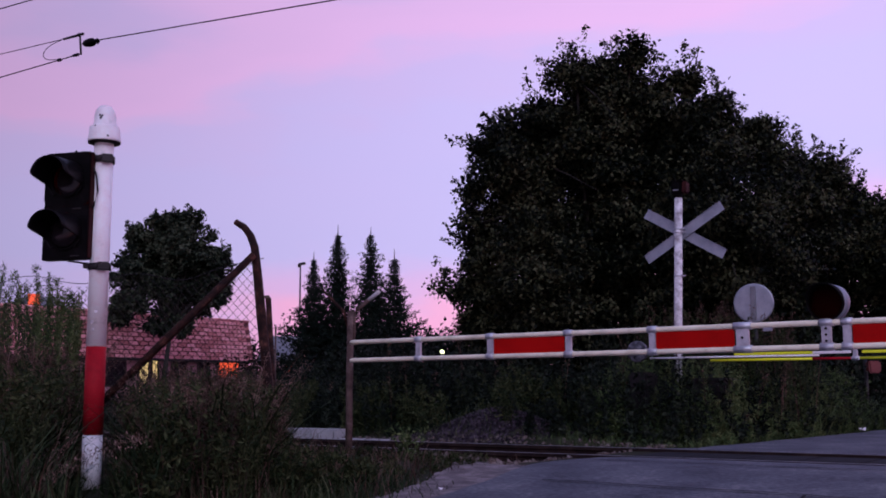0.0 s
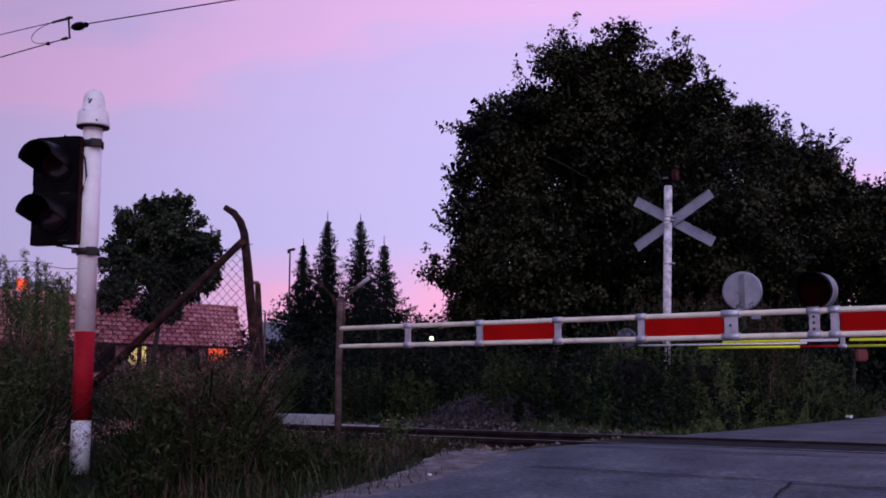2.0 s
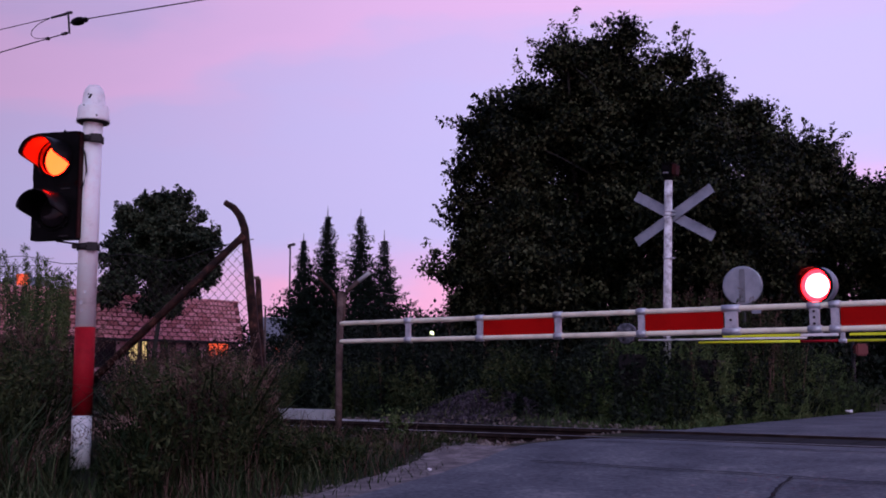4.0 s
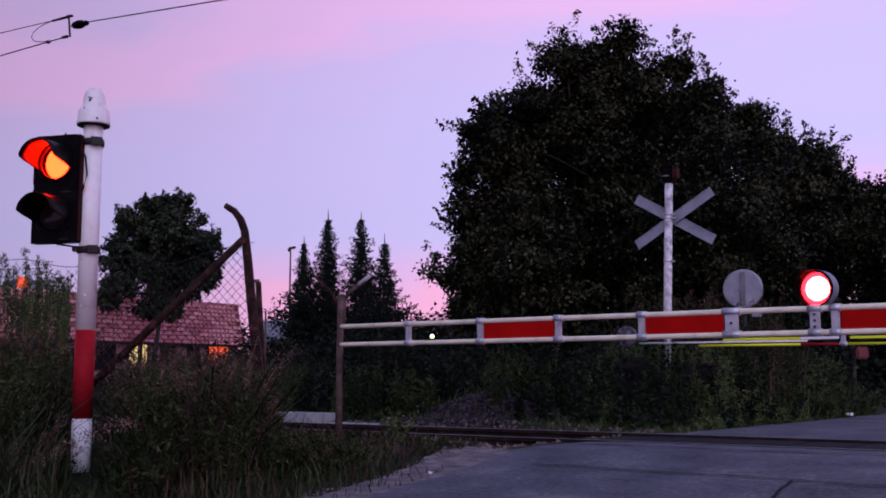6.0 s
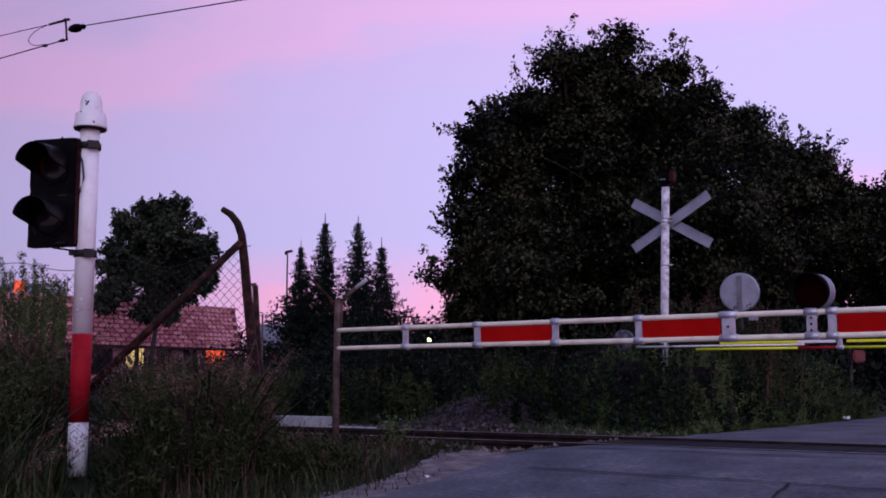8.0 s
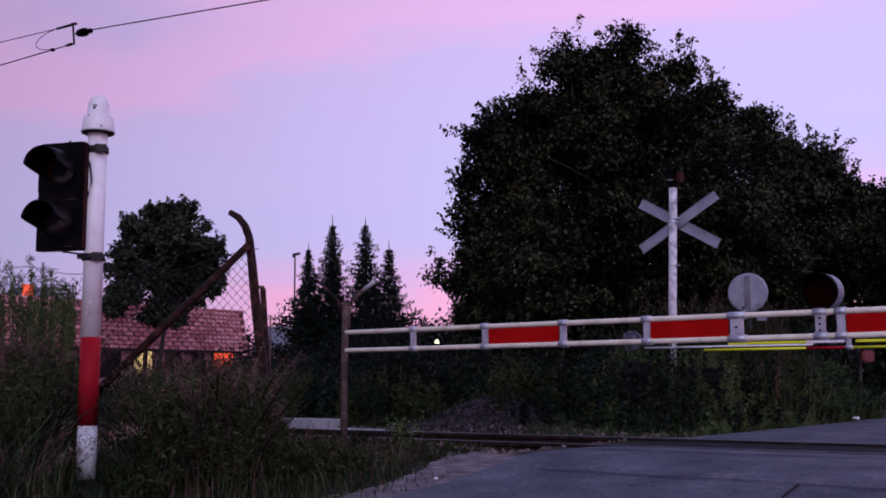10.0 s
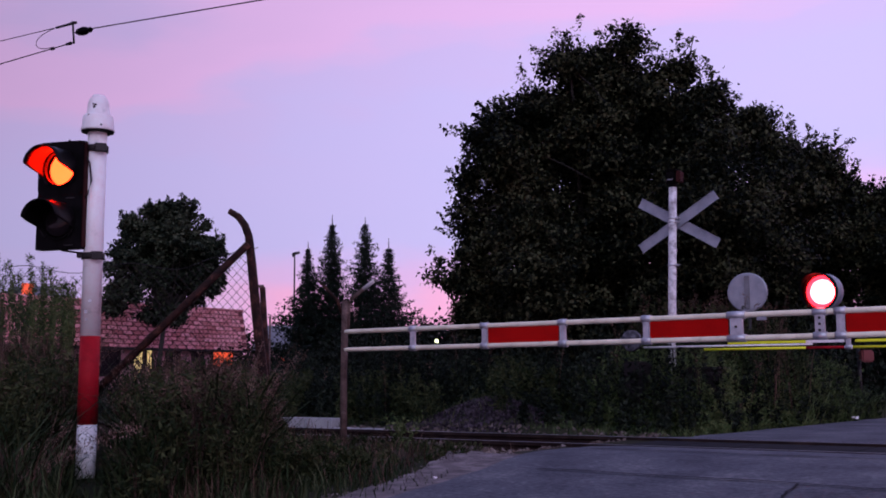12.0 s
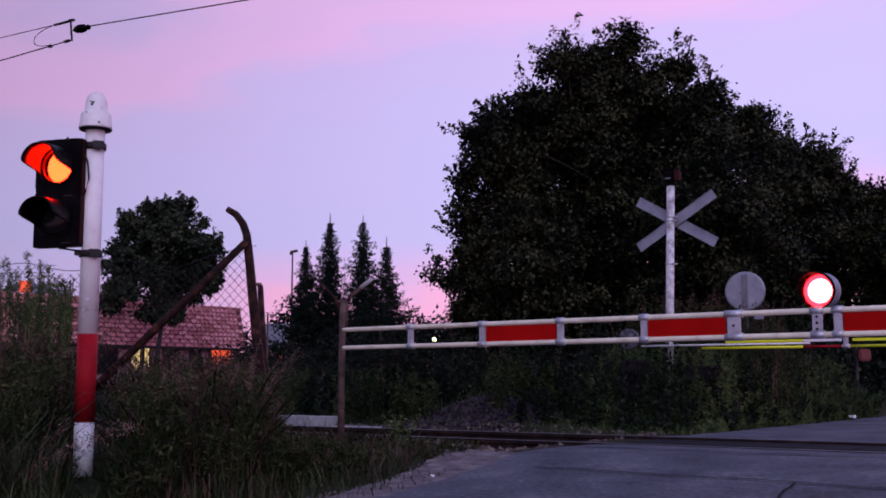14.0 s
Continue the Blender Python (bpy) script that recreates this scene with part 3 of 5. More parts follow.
            f.smooth = True
    for i in (0, n):
        b.faces.new((o[i], o[w + i], i_[w + i], i_[i]))
    part("hood", b, BLACK, lamp, "black hood over the lamp")
    # Added pale sleeve: sky light on the black housing's side, put in as colour.
    b = B()
    rings = [[b.verts.new(lm @ Vector((q * math.cos(2 * math.pi * k / 32), y, q * math.sin(2 * math.pi * k / 32)))) for k in range(32)] for q, y in ((0.1425, 0.0), (0.1445, 0.0), (0.1445, 0.106), (0.140, 0.110))]
    for r1, r2 in zip(rings, rings[1:]):
        for k in range(32):
            f = b.faces.new((r1[k], r1[(k + 1) % 32], r2[(k + 1) % 32], r2[k]))
            f.smooth = True
    part("sky_lit_sleeve", b, ALU, lamp, "pale grey sleeve added for sky light on the lamp housing")
    b = B()
    rings = [[b.verts.new(lm @ Vector((r * math.cos(2 * math.pi * k / 32), y, r * math.sin(2 * math.pi * k / 32)))) for k in range(32)] for r, y in ((0.136, -0.014), (0.12, -0.026), (0.08, -0.036), (0.03, -0.04))]
    for r1, r2 in zip(rings, rings[1:]):
        for k in range(32):
            f = b.faces.new((r1[k], r1[(k + 1) % 32], r2[(k + 1) % 32], r2[k]))
            f.smooth = True
    b.faces.new(rings[-1])
    part("lens_cover", b, COVER, lamp, "domed red lens")
    b = B()
    lathe(b, [(0.096, 0.0), (0.094, 0.006), (0.07, 0.012), (0.02, 0.015)], 28, lm @ pose(0, 0.048, 0, 90))
    part("lamp", b, LAMP_RED, lamp, "glowing red lamp")
    b = B()
    lathe(b, [(0.128, 0.0), (0.128, 0.003), (0.09, 0.004)], 28, lm @ pose(0, 0.053, 0, 90))
    part("lamp_rim", b, LAMP_RIM, lamp, "deep red rim of the lamp")
    # dark slats added before the steady lamp to make it blink, like a blind; all turn edge-on whenever the lamp shows
    slats = []
    for i in range(6):
        x = -0.11 + 0.044 * i
        b = B()
        xs = [0.0455 * (j / 6 - 0.5) for j in range(7)]
        hs = [math.sqrt(max(0.1345 ** 2 - (x + q) ** 2, 0.0004)) for q in xs]
        layers = [([b.verts.new((q, y, h)) for q, h in zip(xs, hs)], [b.verts.new((q, y, -h)) for q, h in zip(xs, hs)]) for y in (-0.0007, 0.0007)]
        for up, down in layers:
            b.faces.new(up + down[::-1])
        slat = part("added_blink_slat", b, RED_LENS, lamp)
        slat.matrix_basis = lm @ pose(x, 0.012, 0)
        slats.append(slat)
    # the drive box at the boom's foot, off to the side of the road
    bx = thing("barrier_drive", Matrix.Translation(tw(-2.9, 8.6, slope(8.6) - 0.05)) @ pose(0, 0, 0, 0, 0, TURN), "grey steel barrier drive cabinet beside the road", "barrier drive")
    b = B()
    box(b, 0.5, 0.6, 1.3, pose(0, 0.1, 0.65), 0.03)
    part("cabinet", b, GALV, bx)
    return slats


BOOM_SLATS = build_near_boom()


def build_far_boom():
    gap, r = 0.15, 0.02
    base = tw(6.15, 13.3, 1.07)
    top = thing("barrier_boom", Matrix.Translation(base) @ pose(0, 0.3, 0, 0, 0.3, TURN), "lowered far barrier boom in white, yellow and red sheeting", "barrier")
    L = 8.0
    cuts = [(0, 0.87, WHITE), (0.87, 2.22, YELLOW), (2.22, 2.69, RED), (2.69, 2.79, WHITE), (2.79, 4.6, YELLOW), (4.6, 5.3, RED), (5.3, 8.0, YELLOW)]
    for a, e, m in cuts:
        if a > 0:
            b = B()
            sweep(b, [(a, 0, 0), (e, 0, 0)], [r * 0.8, r * 0.8], 12)
            part("tube", b, m, top)
        b = B()
        sweep(b, [(a, 0, gap), (e, 0, gap)], [r, r], 12)
        part("tube", b, WHITE if m is RED else m, top)
    for a, e, m in ((1.2, 2.22, YELLOW), (2.22, 2.69, WHITE), (2.82, 4.55, YELLOW), (5.3, 7.9, YELLOW)):
        b = B()
        box(b, e - a, 0.012, 0.034, pose((a + e) / 2, 0, 0.078), 0.003)
        part("panel", b, m, top)
    b = B()
    sweep(b, [(0, 0, 0.044), (2.3, 0, 0.044)], [0.013, 0.013], 10)
    part("rod", b, WHITE, top, "thin white rod between the tubes")
    for x in (2.74, 4.6, 5.3):
        b = B()
        clamp(b, x, 0.08, gap, r)
        part("bracket", b, GALV, top)
    d = thing("barrier_drive", Matrix.Translation(tw(6.45, 13.5, 0.0)) @ pose(0, 0, 0, 0, 0, TURN), "grey barrier drive with a round weathered counterweight", "barrier drive")
    b = B()
    box(b, 0.26, 0.4, 0.95, pose(-0.05, 0.2, 0.45), 0.03)
    part("cabinet", b, DARK_STEEL, d)
    b = B()
    lathe(b, [(0.02, -0.04), (0.135, -0.04), (0.145, -0.03), (0.145, 0.03), (0.135, 0.04), (0.02, 0.04)], 24, pose(0.02, -0.12, 1.205, 90))
    part("counterweight", b, WEIGHT, d, "round pale grey counterweight")
    c = thing("relay_cabinet", Matrix.Translation(tw(5.75, 14.2, 0.1)) @ pose(0, 0, 0, 0, 0, TURN), "low dark steel relay cabinet among the weeds", "cabinet")
    b = B()
    box(b, 0.6, 0.4, 0.7, pose(0, 0, 0.35), 0.02)
    part("body", b, DARK_STEEL, c)
    b = B()
    box(b, 0.66, 0.46, 0.04, pose(0, 0, 0.72), 0.01)
    part("lid", b, DARK_STEEL, c)


build_far_boom()

# ---------------------------------------------------------------- signs


def build_crossbuck():
    lean = Matrix.Translation(tw(6.215, 14.5, 0.1)) @ pose(0, 0, 0, 0, 0, TURN) @ pose(-0.15, 0, 0, 0, 2.2, 0)
    top = thing("crossbuck_sign", lean, "grey back of a diagonal cross sign on a flaking white post", "crossing sign")
    b = B()
    sweep(b, [(0, 0, -0.1), (0, 0, 3.40)], [0.060, 0.058], 16)
    part("post", b, WHITE_WORN, top, "white post with flaking paint")
    for s, turn in ((1, 28.5), (-1, -32.7)):
        b = B()
        box(b, 1.40, 0.006, 0.145, pose(0.054, 0.08 + 0.012 * s, 2.88, 0, turn, 0))
        for z in (-0.0725, 0.0725):
            box(b, 1.40, 0.018, 0.006, pose(0.054, 0.08 + 0.012 * s, 2.88, 0, turn, 0) @ pose(0, -0.006, z))
        part("arm", b, ALU, top, "grey aluminium cross arm with folded edges")
    for z in (2.935, 2.88, 2.24):
        b = B()
        lathe(b, [(0.064, z - 0.012), (0.067, z - 0.009), (0.067, z + 0.009), (0.064, z + 0.012)], 16)
        box(b, 0.06, 0.05, 0.026, pose(0.075, -0.02, z), 0.005)
        sweep(b, [(0.095, -0.02, z), (0.125, -0.02, z)], [0.009, 0.009], 6)
        part("clamp", b, GALV, top)
    b = B()
    lathe(b, [(0.062, 3.40), (0.062, 3.44), (0.03, 3.46)], 16)
    box(b, 0.15, 0.16, 0.19, pose(-0.01, 0, 3.54), 0.018)
    box(b, 0.18, 0.19, 0.022, pose(0, 0, 3.645), 0.008)
    part("bell_housing", b, BLACK, top, "black bell box")
    b = B()
    box(b, 0.07, 0.15, 0.17, pose(0.10, 0.02, 3.55), 0.015)
    part("bell_side", b, DOOR_EDGE, top, "dark red side of the box")
    b = B()
    box(b, 0.09, 0.006, 0.022, pose(-0.01, -0.084, 3.505), 0.002)
    part("name_plate", b, SIGN_RAIL, top, "small pale plate")


build_crossbuck()


def build_disc_sign():
    top = thing("round_sign", Matrix.Translation(tw(5.535, 15.52, 0.065)) @ pose(0, 0, 0, 0, 0, -28), "grey back of a round traffic sign on a thin post", "traffic sign")
    b = B()
    lathe(b, [(0.275, -0.012), (0.298, -0.008), (0.298, 0.008), (0.275, 0.012)], 36, pose(0, 0, 1.90, 90))
    part("plate", b, ALU, top, "weathered grey aluminium disc")
    b = B()
    sweep(b, [(0, 0.05, -0.1), (0, 0.05, 2.1)], [0.03, 0.03], 12)
    part("post", b, DARK_STEEL, top)
    b = B()
    box(b, 0.075, 0.03, 0.5, pose(0, -0.02, 1.9), 0.006)
    part("stiffener", b, SIGN_RAIL, top, "darker steel stiffening rail")


build_disc_sign()

# ---------------------------------------------------------------- fence


def build_fence():
    post = thing("fence_post", pose(0, 0, 0), "rusty leaning steel fence post with a bent top", "fence post")
    b = B()
    sweep(b, [(-1.88, 11.2, -0.1), (-1.892, 11.2, 0.08), (-1.973, 11.2, 0.845), (-2.053, 11.2, 1.508), (-2.098, 11.2, 1.925), (-2.134, 11.2, 2.211), (-2.179, 11.2, 2.333), (-2.248, 11.2, 2.425), (-2.347, 11.2, 2.486)], [0.082, 0.082, 0.080, 0.075, 0.070, 0.068, 0.065, 0.060, 0.050], 6, squash=0.7)
    part("post", b, RUST, post, "rusty steel upright bent over at the top")
    b = B()
    sweep(b, [(-2.12, 11.1, 2.12), (-3.85, 11.1, 0.42)], [0.043, 0.046], 5)
    part("brace", b, RUST, post, "rusty diagonal brace")
    p2 = thing("fence_post", pose(0, 0, 0), "thin dark steel fence post with a bracket", "fence post")
    b = B()
    sweep(b, [(-1.92, 11.6, -0.1), (-1.935, 11.6, 0.06), (-2.049, 11.6, 1.70)], [0.038, 0.038, 0.034], 6)
    part("post", b, RUST, p2)
    b = B()
    box(b, 0.13, 0.03, 0.035, pose(-2.10, 11.6, 1.71), 0.004)
    part("bracket", b, FORK, p2)
    p3 = thing("marker_post", pose(-2.62, 15.5, 0), "thin grey marker post", "post")
    b = B()
    sweep(b, [(0, 0, -0.1), (0, 0, 1.62)], [0.014, 0.014], 8)
    part("stake", b, FORK, p3)
    # fork-topped post at the boom's tip
    y = thing("fork_post", pose(-1.112, 11.25, -0.1), "weathered grey-brown post with a forked top", "fence post")
    b = B()
    sweep(b, [(0, 0, -0.1), (0.0, 0, 0.8), (0.012, 0, 1.62)], [0.038, 0.036, 0.036], 8)
    part("post", b, FORK, y, "rusty brown tube")
    b = B()
    sweep(b, [(0.035, 0, 1.30), (0.045, 0, 1.58), (0.075, 0, 1.64), (0.315, 0, 1.83)], [0.024, 0.024, 0.022, 0.019], 8)
    part("fork_arm", b, FORK, y, "weathered arm")
    b = B()
    sweep(b, [(0.20, -0.004, 1.739), (0.318, -0.004, 1.833)], [0.0215, 0.021], 8)
    part("arm_tip", b, CONCRETE, y, "pale end of the arm")
    b = B()
    sweep(b, [(-0.02, 0.03, 1.45), (-0.07, 0.03, 1.62), (-0.30, 0.03, 1.86)], [0.017, 0.016, 0.013], 8)
    part("fork_arm", b, RUST, y, "rusty arm")
    # chain-link net
    net = thing("chain_link_fence", pose(0, 0, 0), "sagging rusty chain-link fence", "fence")
    A, D = Vector((-2.02, 11.24, 0)), Vector((-8.2, 12.6, 0))
    span = (D - A).length
    dr = (D - A).normalized()
    nrm = Vector((-dr.y, dr.x, 0))

    def height(s):
        return 2.08 - 0.16 * math.sin(min(1, s / 1.3) * math.pi / 2) + 0.05 * math.sin(s * 5) * min(1, s)

    def at(s, z):
        return A + dr * s + Vector((0, 0, z)) + nrm * (0.06 * math.sin(s * 2.1 + z) + 0.03 * math.sin(z * 3))

    b = B()
    step = 0.104
    k = int((span + 2.2) / step)
    for i in range(k):
        for sgn in (1, -1):
            s0 = i * step - (2.2 if sgn > 0 else 0.0)
            pts = []
            for j in range(43):
                z = 0.1 + j * 0.05
                s = s0 + sgn * z
                if 0.03 < s < span and z < height(s):
                    pts.append(at(s, z))
            if len(pts) > 1:
                sweep(b, pts, [0.003] * len(pts), 3, caps=False)
    part("net", b, WIRE, net, "thin diamond mesh of wire")
    b = B()
    pts = [at(i * 0.12, height(i * 0.12) + 0.01) for i in range(int(span / 0.12))]
    sweep(b, pts, [0.004] * len(pts), 4)
    part("top_wire", b, WIRE, net)
    for i, (s, h) in enumerate(((3.4, 1.9), (5.4, 1.9))):
        q = at(s, 0)
        f = thing("fence_post", pose(q.x, q.y + 0.05, 0), "thin rusty steel fence post", "fence post")
        b = B()
        sweep(b, [(0, 0, -0.1), (0, 0, h)], [0.025, 0.025], 6)
        part("post", b, RUST, f)


build_fence()

# ---------------------------------------------------------------- overhead line


def build_wires():
    w = thing("overhead_line", Matrix(), "overhead wires with an insulator and tensioning yoke", "overhead line")
    J = tw(15.72, 10.78, 6.72)   # yoke

    def wire(name, a, e, r=0.011, sag=0.0, n=14):
        b = B()
        pts = [a.lerp(e, i / n) - Vector((0, 0, 4 * sag * (i / n) * (1 - i / n))) for i in range(n + 1)]
        sweep(b, pts, [r] * (n + 1), 5)
        part(name, b, DARK_STEEL, w)

    wire("wire", tw(15.35, 10.78, 6.76), tw(5.0, 10.78, 5.75), sag=-0.0)
    wire("lower_wire", tw(15.72, 10.78, 6.60), tw(40, 10.78, 6.9))
    wire("upper_wire", tw(16.3, 10.78, 6.98), tw(40, 10.78, 8.35), 0.008)
    wire("second_wire", tw(17.4, 10.2, 7.62), tw(4, 10.2, 6.9))
    wire("second_wire", tw(17.4, 10.2, 7.62), tw(40, 10.2, 9.1))
    b = B()
    lathe(b, [(0.015, -0.22), (0.035, -0.17), (0.06, -0.13), (0.075, -0.02), (0.07, 0.08), (0.03, 0.14), (0.03, 0.18), (0.05, 0.2), (0.02, 0.26)], 14, Matrix.Translation(tw(15.45, 10.78, 6.75)) @ pose(0, 0, 0, 0, 0, TURN) @ pose(0, 0, 0, 0, 94, 0))
    part("insulator", b, BLACK, w, "dark ribbed insulator")
    b = B()
    sweep(b, [tw(15.76, 10.78, 6.97), tw(15.70, 10.78, 6.58)], [0.018, 0.018], 6)
    sweep(b, [tw(15.80, 10.78, 6.97), tw(15.66, 10.78, 6.95)], [0.025, 0.025], 6)
    part("yoke", b, DARK_STEEL, w)
    b = B()
    sweep(b, [tw(15.76, 10.78, 6.955), tw(16.25, 10.78, 6.975)], [0.024, 0.02], 6)
    part("tensioner", b, DARK_STEEL, w)
    for u0, u1 in ((15.78, 15.92), (16.3, 16.38)):
        b = B()
        sweep(b, [tw(u0, 10.78, 6.60), tw(u1, 10.78, 6.605)], [0.03, 0.024], 6)
        part("wire_clamp", b, DARK_STEEL, w)
    b = B()
    pts = [tw(16.3 + 0.55 * math.sin(t), 10.78, 6.80 + 0.17 * math.cos(t)) for t in [math.pi * i / 14 for i in range(15)]]
    sweep(b, pts, [0.007] * 15, 5)
    part("jumper", b, DARK_STEEL, w)


build_wires()

# ---------------------------------------------------------------- trees


def leaf_mesh(points, size, rng, aspect=0.62, rise=-0.35, flat=0.0, out=None):
    """One folded leaf (two triangles) at every point; flat turns the blades up to the sky."""
    n = len(points)
    d = rng.normal(size=(n, 3))
    d[:, 2] += rise
    d /= np.linalg.norm(d, axis=1)[:, None]
    s = rng.normal(size=(n, 3))
    if flat:
        face = 0.55 * rng.normal(size=(n, 3)) + np.array([0, 0, flat]) + (0 if out is None else out)
        s = np.cross(face, d)
    s -= d * (s * d).sum(1)[:, None]
    s /= np.linalg.norm(s, axis=1)[:, None]
    up = np.cross(d, s)
    L = (size * rng.uniform(0.65, 1.3, n))[:, None]
    a = points
    c = points + d * L
    mid = points + d * L * 0.45
    b1 = mid + s * L * aspect * 0.5 + up * L * 0.12
    b2 = mid - s * L * aspect * 0.5 + up * L * 0.12
    verts = np.stack([a, b1, c, b2], 1).reshape(-1, 3)
    k = np.arange(n)[:, None] * 4
    faces = np.concatenate([k + np.array([[0, 1, 2]]), k + np.array([[0, 2, 3]])])
    return verts, faces


def mesh_fast(name, verts, faces, mat, parent=None, label=""):
    me = bpy.data.meshes.new(name)
    me.vertices.add(len(verts))
    me.vertices.foreach_set("co", np.asarray(verts, dtype=np.float32).ravel())
    w = faces.shape[1]
    me.loops.add(faces.size)
    me.loops.foreach_set("vertex_index", faces.astype(np.int32).ravel())
    me.polygons.add(len(faces))
    me.polygons.foreach_set("loop_start", np.arange(0, faces.size, w, dtype=np.int32))
    me.update(calc_edges=True)
    me.materials.append(mat)
    ob = new(name, me)
    if parent:
        ob.parent = parent
    if label:
        tagged(ob, label)
    return ob


def broad_tree(base, lobes, clumps, per, leaf, mat, label, seed, spray=0.2, trunk=0.22, name="tree", fork_at=0.25, boss=0.5):
    """lobes: (x, y, z, r) round masses of the crown; clumps of leaves hang on twigs all through them."""
    rng = np.random.default_rng(seed)
    top = thing(name, pose(*base), label, "tree")
    lb = np.array(lobes, float)
    lb[:, :3] -= np.array(base)
    area = lb[:, 3] ** 2
    # bosses: round bunches of twigs that swell out of each mass, with dark hollows between them
    nb = max(40, clumps // 13)
    pick = rng.choice(len(lb), size=nb, p=area / area.sum())
    d = rng.normal(size=(nb, 3)) + np.array([0, 0, 0.15])
    d /= np.linalg.norm(d, axis=1)[:, None]
    br = np.minimum(boss * rng.uniform(0.55, 1.15, nb), 0.7 * lb[pick, 3])
    reach = np.maximum(0.05, lb[pick, 3] * rng.uniform(0.75, 1.12, nb) - 0.55 * br)
    bc = lb[pick, :3] + d * reach[:, None]
    own = rng.choice(nb, size=clumps, p=br ** 2 / (br ** 2).sum())
    out = rng.normal(size=(clumps, 3))
    out /= np.linalg.norm(out, axis=1)[:, None]
    cen = bc[own] + out * (br[own] * rng.uniform(0.55, 1.0, clumps) ** 0.6)[:, None] * np.array([1, 1, 0.8])
    # the leafy inside that keeps the crown dense
    ni = clumps // 3
    pick = rng.choice(len(lb), size=ni, p=area / area.sum())
    d = rng.normal(size=(ni, 3))
    d /= np.linalg.norm(d, axis=1)[:, None]
    cen = np.concatenate([cen, lb[pick, :3] + d * (lb[pick, 3] * rng.uniform(0.1, 0.72, ni))[:, None]])
    out = np.concatenate([out, d * 0.3])
    keep = cen[:, 2] > 0.25
    cen, out = cen[keep], out[keep]
    way = rng.normal(size=cen.shape) + np.array([0, 0, -0.2])
    way /= np.linalg.norm(way, axis=1)[:, None]
    pts = np.repeat(cen, per, 0)
    facing = np.repeat(out, per, 0)
    along = rng.uniform(-1, 1, len(pts))[:, None]
    pts = pts + np.repeat(way, per, 0) * along * spray * 0.6 + rng.normal(size=pts.shape) * spray * np.array([0.36, 0.36, 0.26])
    # young shoots that stand out of the outline
    ns = clumps // 8
    pick = rng.choice(len(lb), size=ns, p=area / area.sum())
    d = rng.normal(size=(ns, 3)) + np.array([0, 0, 0.5])
    d /= np.linalg.norm(d, axis=1)[:, None]
    root = lb[pick, :3] + d * (lb[pick, 3] * 0.85)[:, None]
    ok = np.array([min(np.linalg.norm(lb[:, :3] - p, axis=1) - 0.8 * lb[:, 3]) > -0.05 for p in root])
    root, d = root[ok], d[ok]
    d = d * np.array([1, 1, 0.8]) + np.array([0, 0, 0.55]) + 0.35 * rng.normal(size=d.shape)
    d /= np.linalg.norm(d, axis=1)[:, None]
    ln = spray * rng.uniform(1.0, 2.7, len(root))
    t = rng.uniform(0, 1, (len(root), per))
    shoot = root[:, None] + d[:, None] * (t * ln[:, None])[..., None] + rng.normal(size=(len(root), per, 3)) * (spray * 0.30 * (1.15 - t))[..., None]
    pts = np.concatenate([pts, shoot.reshape(-1, 3)])
    facing = np.concatenate([facing, np.repeat(d, per, 0) * 0.5])
    cen = np.concatenate([cen, root + d * ln[:, None]])
    v, fc = leaf_mesh(pts, leaf, rng, flat=0.5, out=facing * 1.3)
    mesh_fast("crown", v, fc, mat, top, "dense dark green leaves")
    b = B()
    hi = float(lb[:, 2].max())
    mid = lb[:, :3].mean(0)
    fork = Vector((mid[0] * 0.35, mid[1] * 0.35 + 0.1 * hi * (boss < 0.55), max(0.8, hi * fork_at)))
    sweep(b, [(0, 0, -0.3), (0.02, 0, fork.z * 0.5), fork], [trunk * 1.25, trunk, trunk * 0.8], 9)
    part("trunk", b, BARK, top)
    b = B()
    for x, y, z, r in lb:
        e = Vector((x, y, z))
        m = fork.lerp(e, 0.5) + Vector((0, 0.4 * r, 0.15 * r))
        sweep(b, [fork, m, e, e + Vector((0.1 * r, 0.05 * r, 0.6 * r))], [trunk * 0.42, trunk * 0.2, trunk * 0.09, 0.010], 6)
    tw_ends = cen[:: max(1, len(cen) // 500)]
    for p in tw_ends:
        j = int(np.argmin(((lb[:, :3] - p) ** 2).sum(1)))
        c = Vector(lb[j, :3])
        q = Vector(p)
        sweep(b, [c.lerp(q, 0.1), c.lerp(q, 0.6) + Vector((0, 0, 0.05)), q], [0.025, 0.014, 0.006], 4, caps=False)
    part("branching", b, BARK, top)
    return top


# round masses of the crowns: x, y, z and radius in metres
BIG = [(1.79, 21.5, 2.37, 0.86), (0.54, 22.3, 2.07, 0.51), (1.37, 22.3, 1.71, 0.71), (2.67, 21.7, 1.65, 0.81), (-0.11, 22.0, 2.73, 0.24), (5.63, 21.9, 1.65, 0.91), (4.09, 22.2, 1.53, 0.81), (3.44, 22.5, 6.81, 0.96), (3.8, 21.7, 7.75, 0.47), (2.6, 21.6, 7.2, 0.55), (4.8, 22.3, 7.35, 0.53), (1.84, 21.9, 6.21, 0.86), (4.45, 22.5, 6.21, 1.11), (1.02, 21.4, 5.43, 0.73), (5.21, 21.9, 6.33, 0.59), (1.37, 22.4, 4.65, 1.06), (5.33, 21.6, 5.13, 1.01), (3.26, 23.4, 5.01, 1.92), (0.78, 22.5, 3.81, 0.73), (5.39, 20.8, 3.57, 1.52), (1.73, 21.1, 2.97, 1.21), (3.85, 22.1, 2.97, 1.82), (0.78, 22.4, 2.61, 0.63), (0.19, 21.9, 2.67, 0.3)]
